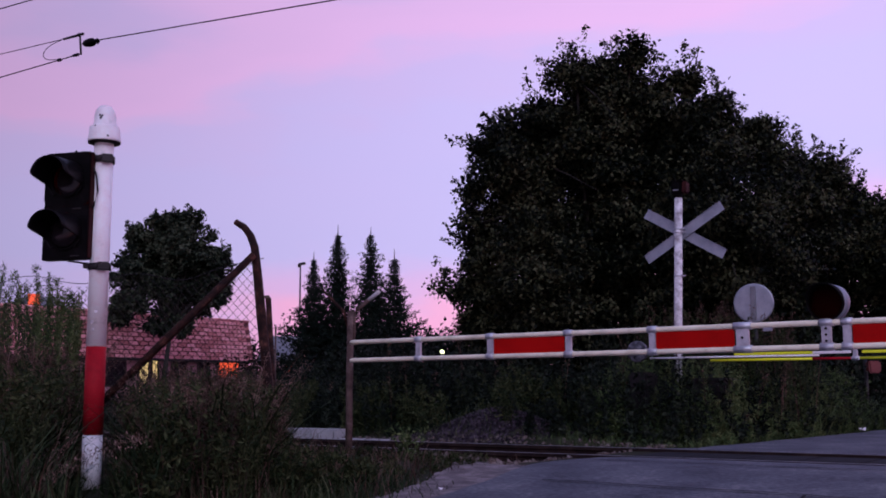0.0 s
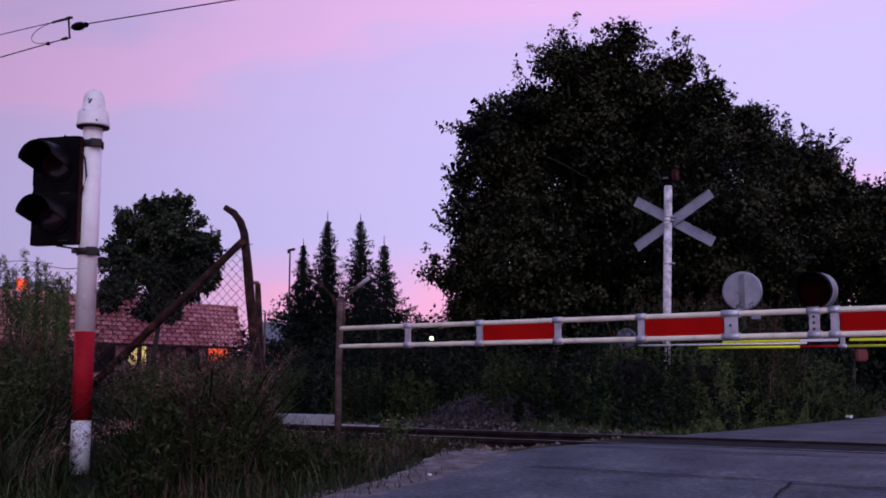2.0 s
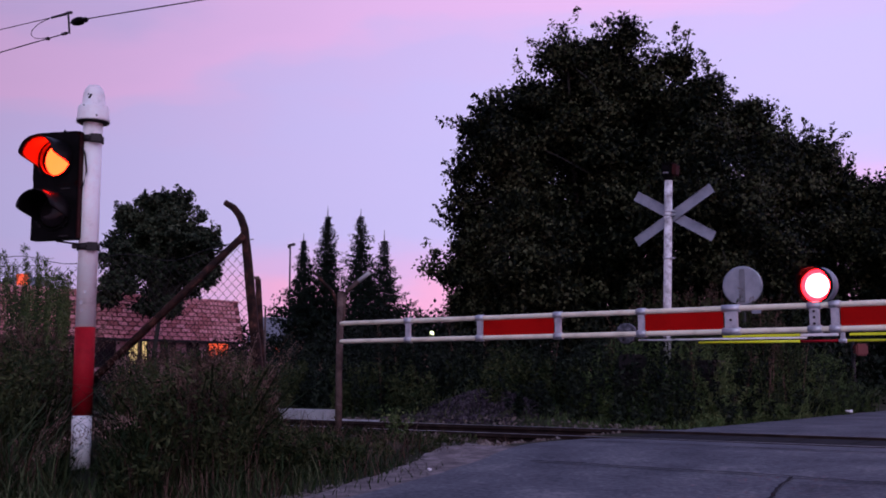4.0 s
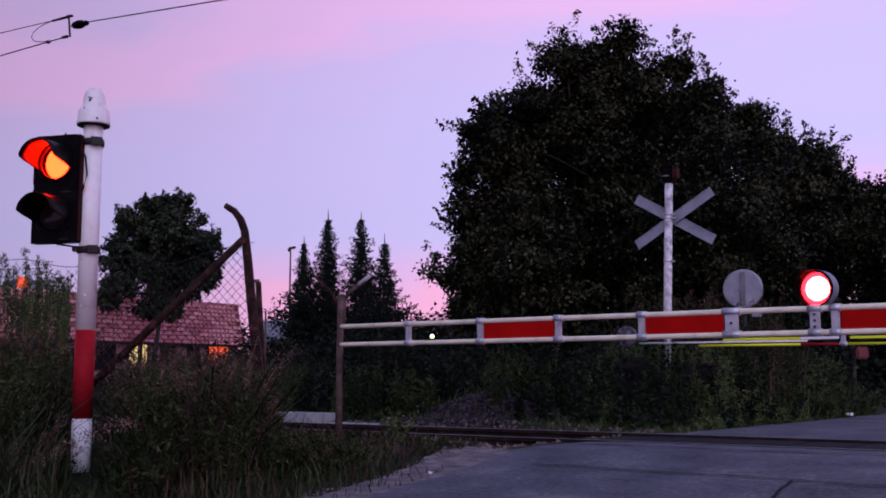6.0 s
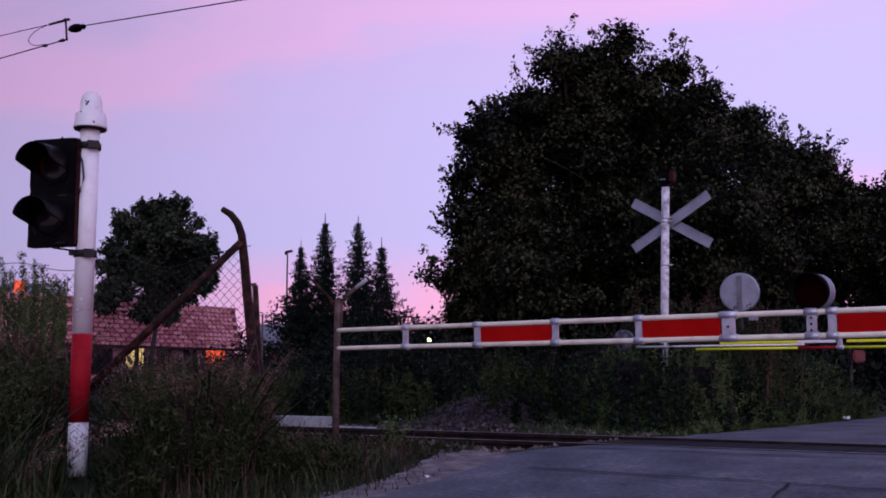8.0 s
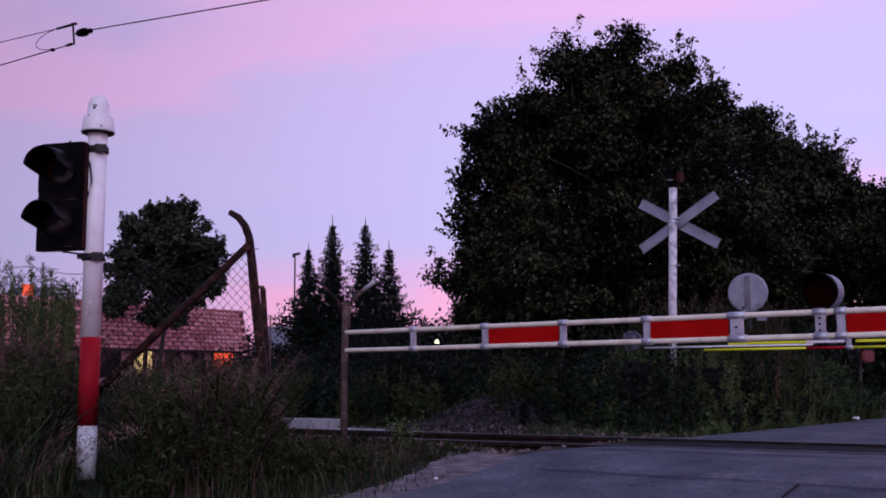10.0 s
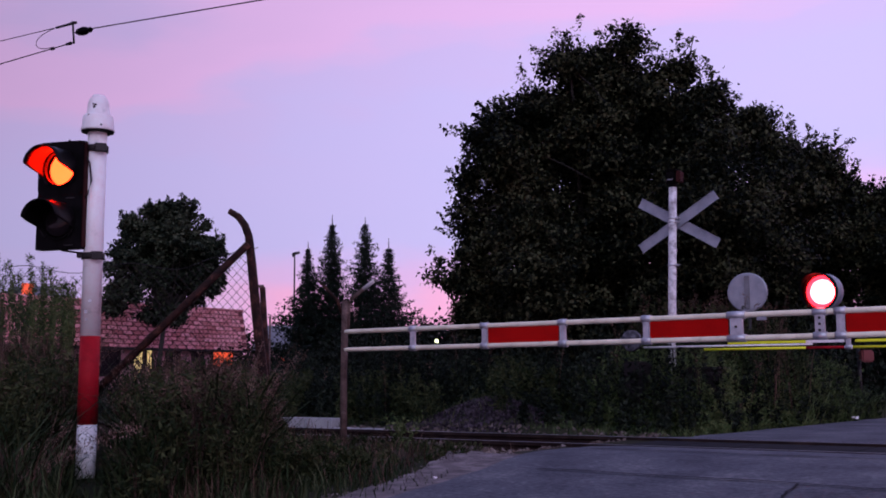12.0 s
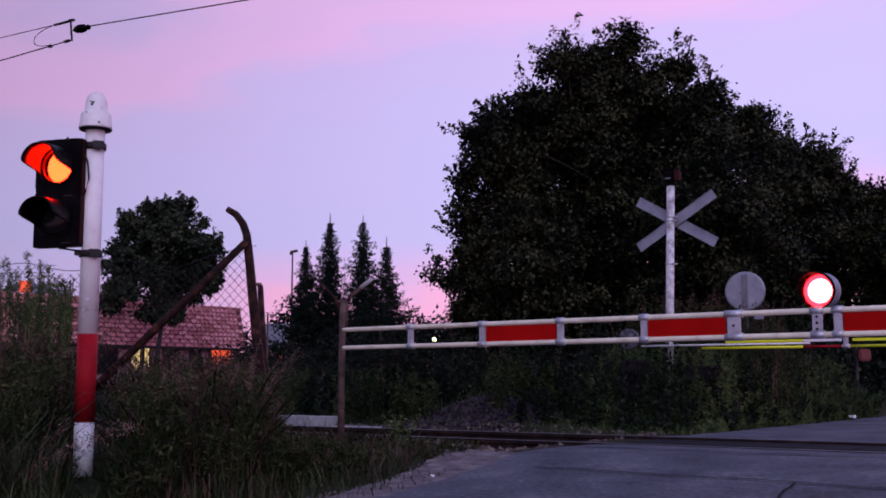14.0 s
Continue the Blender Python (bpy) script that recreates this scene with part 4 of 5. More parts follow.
RIGHT = [(8.0, 27.6, 6.95, 0.82), (8.87, 27.6, 6.29, 0.77), (9.4, 26.5, 6.03, 0.65), (8.36, 26.1, 4.82, 1.37), (10.24, 27.3, 4.94, 0.57), (10.97, 27.3, 4.49, 0.7), (9.66, 27.4, 3.93, 1.49), (11.41, 26.6, 3.42, 1.37), (12.13, 27.1, 4.23, 0.87), (12.42, 27.2, 3.05, 1.37), (8.5, 27.2, 3.05, 1.37)]


BIG += [(5.6, 22.0, 6.8, 0.38), (5.2, 22.2, 7.35, 0.36), (3.4, 22.8, 6.1, 1.25), (3.3, 22.6, 7.1, 0.75), (4.2, 22.8, 6.9, 0.7), (5.5, 22.2, 6.3, 0.6)]
BIG += [(0.72, 22.0, 5.85, 0.45), (0.42, 22.0, 4.9, 0.5), (0.5, 22.0, 4.2, 0.5), (0.55, 22.0, 3.3, 0.5), (-0.3, 22.0, 2.85, 0.22), (1.5, 22.0, 5.6, 0.8)]
BIG = [(x + (0.08 if x < 1.9 and z > 3.5 else 0.0), y, z, r * 0.97) for x, y, z, r in BIG]
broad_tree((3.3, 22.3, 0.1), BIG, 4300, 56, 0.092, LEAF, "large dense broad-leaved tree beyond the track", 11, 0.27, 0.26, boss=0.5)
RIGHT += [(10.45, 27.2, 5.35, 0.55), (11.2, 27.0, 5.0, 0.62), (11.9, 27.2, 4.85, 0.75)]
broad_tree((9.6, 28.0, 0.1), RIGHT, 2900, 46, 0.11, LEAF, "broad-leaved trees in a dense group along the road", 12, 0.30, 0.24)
SMALL = [(-13.18, 41.8, 3.7, 0.58), (-12.05, 42.0, 3.35, 0.5), (-10.92, 41.9, 3.45, 0.58), (-11.49, 42.1, 7.25, 0.81), (-12.39, 42.2, 6.68, 0.81), (-10.7, 41.4, 6.45, 0.81), (-12.84, 41.4, 5.53, 0.73), (-11.6, 42.6, 5.53, 1.16), (-10.02, 41.7, 5.64, 0.7), (-12.73, 41.6, 4.38, 0.81), (-11.15, 42.8, 4.16, 0.97), (-9.91, 42.0, 4.5, 0.68), (-11.83, 42.3, 3.35, 0.58), (-9.34, 42.0, 4.38, 0.35)]
SMALL += [(-11.4, 42.3, 4.9, 1.0), (-10.7, 42.2, 5.0, 0.9), (-12.2, 42.2, 5.2, 0.8), (-9.85, 42.0, 6.0, 0.6), (-9.35, 42.0, 4.95, 0.5), (-10.75, 42.0, 7.45, 0.5), (-10.95, 42.0, 7.2, 0.7), (-10.3, 41.8, 6.6, 0.62), (-10.6, 41.3, 5.9, 0.7), (-9.75, 41.9, 5.3, 0.6)]
BOSS = random.Random(5)
for x, y, z, r in SMALL[3:]:
    for _ in range(2):
        a, h = BOSS.uniform(0, 6.28), BOSS.uniform(-0.4, 0.6)
        SMALL.append((x + r * math.cos(a), y + 0.4 * r * math.sin(a), z + r * h, 0.3 + 0.15 * BOSS.random()))
SMALL = [(x, y, z, r * 0.9) for x, y, z, r in SMALL]
broad_tree((-11.5, 42.0, -0.2), SMALL, 1700, 40, 0.14, LEAF_GARDEN, "round garden tree in front of the house", 19, 0.21, 0.10, fork_at=0.42, boss=0.6)


def spruce(x, y, h, w, seed):
    rng = np.random.default_rng(seed)
    top = thing("spruce", pose(x, y, -0.2), "tall dark pointed spruce", "tree", "row of spruces")
    b = B()
    sweep(b, [(0, 0, 0), (0, 0, h * 0.6), (0, 0, h), (0, 0, h + 0.35)], [0.14, 0.07, 0.025, 0.010], 7)
    part("trunk", b, BARK, top)
    pts, ways = [], []
    z = 0.5
    while z < h - 0.15:
        f = 1 - z / h
        L = 1.02 * w * f * rng.uniform(0.65, 1.2) + 0.05
        k = int(8 + 9 * f)
        a0 = rng.uniform(0, 6.3)
        for i in range(k):
            a = a0 + 6.283 * i / k + rng.uniform(-0.25, 0.25)
            Li = L * rng.uniform(0.45, 1.35)
            n = int(14 + 80 * f)
            t = rng.uniform(0.05, 1, n) ** 0.8
            droop = -0.26 * Li * t + 0.30 * Li * t ** 2.5
            lat = rng.normal(size=n) * 0.14 * (1 - 0.75 * t) * (0.5 + Li)
            px = np.cos(a) * Li * t - np.sin(a) * lat
            py = np.sin(a) * Li * t + np.cos(a) * lat
            pz = z + droop + rng.normal(size=n) * 0.03
            pts.append(np.stack([px, py, pz], 1))
        z += 0.17 + 0.20 * f
    pts = np.concatenate(pts)
    v, fc = leaf_mesh(pts, 0.10 + 0.16 * np.clip(1.15 - pts[:, 2] / h, 0, 1), rng, 0.34, -0.1)
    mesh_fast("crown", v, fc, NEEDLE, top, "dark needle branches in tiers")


for i, (x, y, h, w) in enumerate(((-7.35, 55.0, 7.9, 2.5), (-6.15, 55.5, 9.4, 2.9), (-4.36, 55.0, 9.2, 3.1), (-3.15, 55.5, 8.1, 2.9))):
    spruce(x, y, h, w, 30 + i)

# ---------------------------------------------------------------- houses and distance


def build_house():
    """Low house with a tiled roof towards the track; local x runs along the eaves."""
    h = thing("house", pose(-9.45, 50.0, -0.25, 0, 0, 54.55), "single-storey house with pink walls and a steep clay-tiled roof band", "house")
    L, deep, eave, ridge, run = 17.5, 8.0, 2.52, 4.37, 0.35
    b = B()
    box(b, L - 0.3, 0.3, eave, pose(-L / 2, 0.4, eave / 2))
    box(b, L - 0.3, 0.3, eave, pose(-L / 2, deep, eave / 2))
    part("wall", b, BRICK, h, "pink rendered wall")
    for x in (-0.3, -L + 0.3):
        b = B()
        box(b, 0.3, deep - 0.9, eave, pose(x, deep / 2 + 0.2, eave / 2))
        part("end_wall", b, BRICK, h)
    pitch = math.degrees(math.atan2(ridge - eave, run))
    sl = math.hypot(ridge - eave, run)
    # steep tiled band round a flat roof
    b = B()
    low = [(-L - 0.1, 0.1), (0.1, 0.1), (0.1, deep + 0.3), (-L - 0.1, deep + 0.3)]
    high = [(-L - 0.1 + run, 0.1 + run), (0.1 - run * 0.3, 0.1 + run), (0.1 - run * 0.3, deep + 0.3 - run), (-L - 0.1 + run, deep + 0.3 - run)]
    va = [b.verts.new((x, y, eave - 0.1)) for x, y in low]
    vb = [b.verts.new((x, y, ridge - 0.1)) for x, y in high]
    for k in range(4):
        b.faces.new((va[k], va[(k + 1) % 4], vb[(k + 1) % 4], vb[k]))
    b.faces.new(vb)
    b.faces.new(va[::-1])
    roof = part("roof", b, ROOF_GAP, h, "steep band of pinkish clay tiles under a flat roof")
    # clay tiles in courses, every second one shifted by half a tile
    tile = 0.52
    b = B()
    w = tile - 0.055
    rows = [[b.verts.new((w * f, y, z + up)) for y, z in ((0.0, 0.0), (0.0, 0.03), (0.145, 0.02))] for f, up in ((0.0, -0.01), (0.06, 0.012), (0.5, 0.02), (0.94, 0.012), (1.0, -0.01))]
    for r0, r1 in zip(rows, rows[1:]):
        for k in (0, 1):
            b.faces.new((r0[k], r1[k], r1[k + 1], r0[k + 1]))
    one = bpy.data.meshes.new("tile")
    b.to_mesh(one)
    b.free()
    one.materials.append(ROOF_TILE)
    slant = pose(0, 0.1, eave - 0.1) @ pose(0, 0, 0, pitch)
    courses = int(sl / 0.19) + 1
    jig = random.Random(17)
    for i in range(courses):
        x = 0.02 - (i % 2) * tile / 2
        while x > -13.2:
            x -= tile
            o = new("tile", one)
            o.parent = roof
            o.matrix_basis = slant @ pose(x + jig.uniform(-0.008, 0.008), 0.19 * i + jig.uniform(-0.006, 0.006), 0.006 + jig.uniform(0, 0.008), jig.uniform(-1.5, 1.5), jig.uniform(-1, 1), jig.uniform(-0.8, 0.8))
    b = B()
    sweep(b, [(-L - 0.1 + run, 0.1 + run, ridge - 0.06), (0.1 - 0.3 * run, 0.1 + run, ridge - 0.06)], [0.07, 0.07], 8)
    part("ridge_tiles", b, ROOF, roof)
    for x, w, z0, z1, m in ((-7.7, 1.1, 1.3, 2.3, DARK_GLASS), (-6.2, 0.45, 0.9, 2.35, WINDOW_WARM), (-5.62, 0.26, 0.9, 2.35, WINDOW_WARM), (-4.3, 0.7, 1.4, 2.35, DARK_GLASS), (-2.9, 0.55, 1.6, 2.35, DARK_GLASS), (-1.42, 1.2, 1.65, 2.38, WINDOW_ORANGE), (-10.5, 1.4, 1.2, 2.3, DARK_GLASS), (-13.5, 1.4, 1.2, 2.3, DARK_GLASS)):
        b = B()
        box(b, w + 0.16, 0.1, z1 - z0 + 0.16, pose(x, 0.24, (z0 + z1) / 2), 0.02)
        win = part("window", b, BARK, h)
        for k in (-1, 1):
            b = B()
            box(b, w / 2 - 0.04, 0.03, z1 - z0, pose(x + k * w / 4, 0.185, (z0 + z1) / 2), 0.005)
            part("pane", b, m, win, {DARK_GLASS: "dark glass pane", WINDOW_WARM: "warm lit pane"}.get(m, "pane glowing orange"))
    b = B()
    box(b, L + 0.2, 0.12, 0.12, pose(-L / 2, 0.02, eave - 0.14), 0.03)
    part("gutter", b, DARK_STEEL, h)


build_house()


def far_house(x, y, w, ridge, eave, glow, label):
    h = thing("house", pose(x, y, -0.3), label, "house")
    b = B()
    box(b, w, 6, eave, pose(0, 3, eave / 2))
    part("wall", b, BRICK, h)
    b = B()
    vs = [b.verts.new(p) for p in ((-w / 2 - 0.3, -0.3, eave), (w / 2 + 0.3, -0.3, eave), (w / 2 + 0.3, 3, ridge), (-w / 2 - 0.3, 3, ridge), (-w / 2 - 0.3, 6.3, eave), (w / 2 + 0.3, 6.3, eave))]
    for q in ((0, 1, 2, 3), (3, 2, 5, 4), (0, 3, 4), (1, 5, 2), (0, 4, 5, 1)):
        b.faces.new([vs[i] for i in q])
    part("roof", b, SLATE, h, "grey roof")
    if glow:
        gx, gz, gw, gh = glow
        b = B()
        box(b, gw, 0.08, gh, pose(gx, -0.05, gz), 0.01)
        part("window", b, WINDOW_ORANGE, h, "window glowing orange with sunset light")


far_house(-11.2, 72, 3.6, 5.0, 3.2, (0.3, 2.6, 1.0, 0.5), "small far house with a grey roof")
far_house(-28.9, 70, 1.9, 7.7, 6.6, (0.9, 7.25, 0.8, 0.8), "far house behind the tiled roof")


def build_street_lamp():
    s = thing("street_lamp", pose(-10.25, 70, -0.3), "slim dark street lamp post far away", "street lamp")
    b = B()
    sweep(b, [(0, 0, 0), (0, 0, 9.5)], [0.075, 0.05], 8)
    part("pole", b, DARK_STEEL, s)
    b = B()
    box(b, 0.5, 0.25, 0.16, pose(0.10, 0, 9.55, 0, -12, 0), 0.03)
    box(b, 0.2, 0.2, 0.2, pose(-0.08, 0, 9.42), 0.03)
    part("lantern", b, DARK_STEEL, s)
    g = thing("garden_lamp", pose(-0.27, 23.6, 0.0), "lit garden lamp glowing pale green", "garden lamp")
    b = B()
    sweep(b, [(0, 0, 0), (0, 0, 1.5)], [0.025, 0.02], 8)
    part("pole", b, DARK_STEEL, g)
    b = B()
    lathe(b, [(0.02, -0.05), (0.04, -0.03), (0.048, 0.0), (0.032, 0.035), (0.01, 0.05)], 12, pose(0, 0, 1.56))
    part("globe", b, STREET_GLOW, g, "glowing globe")


build_street_lamp()


def far_foliage(name, masses, leaf, n, seed, mat, label):
    """Far woods and hedges: a mass of leaves as stuff, built over heaped mounds."""
    rng = np.random.default_rng(seed)
    out = []
    for x, y, z, rx, rz in masses:
        k = int(n * rx * rz)
        d = rng.normal(size=(k, 3))
        d /= np.linalg.norm(d, axis=1)[:, None]
        f = rng.uniform(0.5, 1.0, k)[:, None] ** 0.5 * (1 + 0.15 * rng.normal(size=(k, 1)))
        p = d * f * np.array([rx, rx * 0.6, rz]) + np.array([x, y, z])
        out.append(p[p[:, 2] > -0.3])
    pts = np.concatenate(out)
    v, fc = leaf_mesh(pts, leaf, rng, 0.7)
    return tagged(mesh_fast(name, v, fc, mat), label, "foliage", kind="stuff")


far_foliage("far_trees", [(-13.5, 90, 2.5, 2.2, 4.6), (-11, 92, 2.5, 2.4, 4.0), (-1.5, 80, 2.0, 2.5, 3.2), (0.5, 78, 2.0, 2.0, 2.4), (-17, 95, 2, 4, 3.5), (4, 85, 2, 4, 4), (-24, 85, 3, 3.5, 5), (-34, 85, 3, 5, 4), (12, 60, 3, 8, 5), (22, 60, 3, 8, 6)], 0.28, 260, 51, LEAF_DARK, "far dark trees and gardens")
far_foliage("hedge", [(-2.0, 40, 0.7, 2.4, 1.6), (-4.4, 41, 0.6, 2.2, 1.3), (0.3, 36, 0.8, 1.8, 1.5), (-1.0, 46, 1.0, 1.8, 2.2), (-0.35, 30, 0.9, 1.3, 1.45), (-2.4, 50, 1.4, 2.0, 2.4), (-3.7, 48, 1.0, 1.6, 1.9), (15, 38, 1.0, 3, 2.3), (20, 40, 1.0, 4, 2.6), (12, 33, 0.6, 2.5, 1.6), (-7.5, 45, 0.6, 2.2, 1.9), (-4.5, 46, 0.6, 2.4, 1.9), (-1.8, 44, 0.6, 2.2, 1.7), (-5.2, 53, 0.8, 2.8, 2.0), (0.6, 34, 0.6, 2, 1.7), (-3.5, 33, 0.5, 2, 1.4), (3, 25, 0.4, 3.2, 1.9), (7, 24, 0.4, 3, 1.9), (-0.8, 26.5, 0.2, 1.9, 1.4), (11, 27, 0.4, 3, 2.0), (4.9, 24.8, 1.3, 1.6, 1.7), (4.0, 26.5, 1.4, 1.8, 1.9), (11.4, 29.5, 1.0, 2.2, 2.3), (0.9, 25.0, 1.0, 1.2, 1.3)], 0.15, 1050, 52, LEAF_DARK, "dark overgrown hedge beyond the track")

# ---------------------------------------------------------------- weeds and grass


def in_view(x, y):
    return y > 2 and abs(x) < 0.47 * y + 0.6


def blades(name, spots, mat, label, seed, lean=0.5, width=0.006):
    """Grass: bent tapering blades at (x, y, z, height)."""
    rng = np.random.default_rng(seed)
    s = np.array(spots)
    n = len(s)
    a = rng.uniform(0, 6.283, n)
    d = np.stack([np.cos(a), np.sin(a), 0 * a], 1)
    side = np.stack([-np.sin(a), np.cos(a), 0 * a], 1)
    h = s[:, 3:4] * rng.uniform(0.6, 1.2, (n, 1))
    ln = lean * h * rng.uniform(0.2, 1.3, (n, 1))
    w = width * rng.uniform(0.7, 1.5, (n, 1)) * (0.6 + h)
    p = s[:, :3]
    up = np.array([0, 0, 1.0])
    p1 = p + up * h * 0.5 + d * ln * 0.25
    p2 = p + up * h * 0.88 + d * ln * 0.7
    p3 = p + up * h * 0.95 + d * ln * 1.25
    verts = np.stack([p - side * w, p + side * w, p1 - side * w * 0.8, p1 + side * w * 0.8, p2 - side * w * 0.4, p2 + side * w * 0.4, p3], 1).reshape(-1, 3)
    k = np.arange(n)[:, None] * 7
    tri = np.array([[0, 1, 3], [0, 3, 2], [2, 3, 5], [2, 5, 4], [4, 5, 6]])
    faces = (k[:, None] + tri[None]).reshape(-1, 3)
    return tagged(mesh_fast(name, verts, faces, mat), label, "grass", kind="stuff")


def herbs(name, spots, mat, label, seed, leaf=0.1, per=26, lean=0.14, aspect=0.3, plume=0.0, rise=0.25):
    """Tall weeds: a bent three-sided stem with narrow leaves all the way up, (x, y, z, height) each."""
    rng = np.random.default_rng(seed)
    s = np.array(spots)
    n = len(s)
    h = s[:, 3:4]
    a = rng.uniform(0, 6.283, n)
    d = np.stack([np.cos(a), np.sin(a), 0 * a], 1) * h * lean * rng.uniform(0.2, 1.6, (n, 1))
    p = s[:, :3]
    up = np.array([0, 0, 1.0])
    lev = np.linspace(0, 1, 5)
    ring = []
    for t in lev:
        c = p + up * h * t + d * t ** 2
        r = 0.006 * (1.1 - 0.85 * t) * (0.6 + 0.4 * h)
        for k in range(3):
            o = np.array([math.cos(k * 2.094), math.sin(k * 2.094), 0])
            ring.append(c + o * r)
    verts = np.stack(ring, 1).reshape(-1, 3)
    tri = []
    for j in range(4):
        for k in range(3):
            q = [j * 3 + k, j * 3 + (k + 1) % 3, (j + 1) * 3 + (k + 1) % 3, (j + 1) * 3 + k]
            tri += [[q[0], q[1], q[2]], [q[0], q[2], q[3]]]
    faces = (np.arange(n)[:, None, None] * 15 + np.array(tri)[None]).reshape(-1, 3)
    t = rng.uniform(0.08, 1.0, (n, per)) ** (0.8 if plume == 0 else 0.3)
    pts = p[:, None] + up * h[:, None] * t[..., None] + d[:, None] * (t ** 2)[..., None]
    pts = pts + rng.normal(size=pts.shape) * (0.012 + plume * (1 - np.abs(2 * t[..., None] - 1.6)).clip(0, 1))
    lv, lf = leaf_mesh(pts.reshape(-1, 3), leaf, rng, aspect, rise)
    verts = np.concatenate([verts, lv])
    faces = np.concatenate([faces, lf + n * 15])
    return tagged(mesh_fast(name, verts, faces, mat), label, "weeds", kind="stuff")


def scatter(n, u0, u1, v0, v1, height, seed, keep=None):
    r = random.Random(seed)
    out = []
    while len(out) < n:
        u, v = r.uniform(u0, u1), r.uniform(v0, v1)
        p = tw(u, v, ground_z(u, v) - 0.02)
        n -= 0.02
        if not in_view(p.x, p.y) or u < road_edge(v) + 0.03:
            continue
        hh = height(p.x, p.y, u, v, r)
        if hh <= 0:
            continue
        out.append((p.x, p.y, p.z, hh))
    return out


def patch(x, y, s=0.8, o=0.0):
    return 0.5 + 0.5 * noise.noise((x * s + o, y * s, o))


# how high the verge has grown, by bearing (x / y) as seen from the road: a slope above or below eye level
GROWTH = [(-0.50, 0.13), (-0.42, 0.12), (-0.39, 0.115), (-0.372, 0.105), (-0.358, 0.09), (-0.352, -0.092), (-0.318, -0.092), (-0.31, -0.03), (-0.295, 0.006), (-0.26, 0.020), (-0.21, 0.018), (-0.185, 0.022), (-0.165, -0.03), (-0.152, -0.052), (-0.11, -0.062), (-0.07, -0.066), (-0.03, -0.078), (0.1, -0.10)]


def growth(x, y, z, r):
    """The tallest that a plant at this spot has grown."""
    k = x / y
    s = float(np.interp(k, [g[0] for g in GROWTH], [g[1] for g in GROWTH]))
    return 0.65 + s * y - z + r.gauss(0, 0.04) * (1 if s > -0.09 else 0.2)


def near_height(x, y, u, v, r):
    """Rough verge on the near side: low by the road, waist high further in."""
    f = min(1, max(0, (u - road_edge(v) - 0.15) / 1.4))
    if v > 9.0:
        return 0
    if u - road_edge(v) < 0.3 + 0.3 * patch(x, y, 1.3, 8) and r.random() < 0.8:
        return 0
    h = (0.11 + 0.5 * f * patch(x, y, 1.1, 4)) * r.uniform(0.6, 1.2)
    return max(0.04, min(h, growth(x, y, ground_z(u, v), r) * r.uniform(0.6, 1.05)))


blades("verge_grass", scatter(20000, 4.9, 13, 3.2, 9.0, near_height, 61), GRASS, "rough green verge grass", 62, 0.9, 0.006)
blades("long_grass", scatter(3400, 6.0, 13, 4.2, 8.9, lambda x, y, u, v, r: (lambda h: h if h > 0.2 and not (-0.385 < x / y < -0.295 and y < 9.3) else 0)(min(0.9 * patch(x, y, 1.0, 14) + 0.2, growth(x, y, ground_z(u, v), r) * r.uniform(0.6, 1.1))), 87), GRASS, "long arching grass in the verge", 88, 1.1, 0.007)
blades("dry_grass", scatter(4500, 5.1, 13, 3.2, 9.0, lambda x, y, u, v, r: near_height(x, y, u, v, r) * 1.25 if patch(x, y, 0.9, 9) > 0.5 else 0, 63), DRY, "dry brown grass in the verge", 64, 0.6, 0.0035)


def herb_height(x, y, u, v, r):
    f = min(1, max(0, (u - road_edge(v) - 0.6) / 1.0))
    if f < 0.15:
        return 0
    h = (0.4 + 0.75 * f * (0.5 + 0.8 * patch(x, y, 0.8, 2))) * r.uniform(0.6, 1.15)
    h = min(h, growth(x, y, ground_z(u, v), r) * r.triangular(0.45, 1.12, 0.9))
    if -0.385 < x / y < -0.29 and y < 9.4:
        h = min(h, 0.22)
    elif x / y < -0.352:
        h = min(h, 1.15)
    return h if h > 0.16 else 0


herbs("weeds", scatter(2000, 5.8, 13, 5.2, 8.9, herb_height, 65), WEED, "tall green weeds in the verge", 66, 0.065, 44, 0.2, 0.24)
herbs("broad_weeds", scatter(420, 5.5, 13, 4.6, 8.9, lambda x, y, u, v, r: herb_height(x, y, u, v, r) * 0.9 if patch(x, y, 1.6, 27) > 0.5 else 0, 165), WEED, "bushy broad-leaved weeds in the verge", 166, 0.06, 60, 0.25, 0.38, 0.02, 0.1)
herbs("dry_stalks", scatter(1700, 5.9, 13, 5.2, 8.9, lambda x, y, u, v, r: herb_height(x, y, u, v, r) * 1.1, 67), DRY, "brown dried seed stalks in the verge", 68, 0.026, 40, 0.3, 0.4, 0.014)


def tall_height(x, y, u, v, r):
    if x / y > -0.352:
        return 0
    return min(r.uniform(1.5, 2.6), growth(x, y, ground_z(u, v), r) + r.uniform(-0.5, 0.3))


herbs("tall_weeds", scatter(120, 8.5, 15, 6.2, 10.8, tall_height, 69), TALL, "man-high flowering weeds beside the fence", 70, 0.05, 210, 0.04, 0.24, 0.006, 0.7)


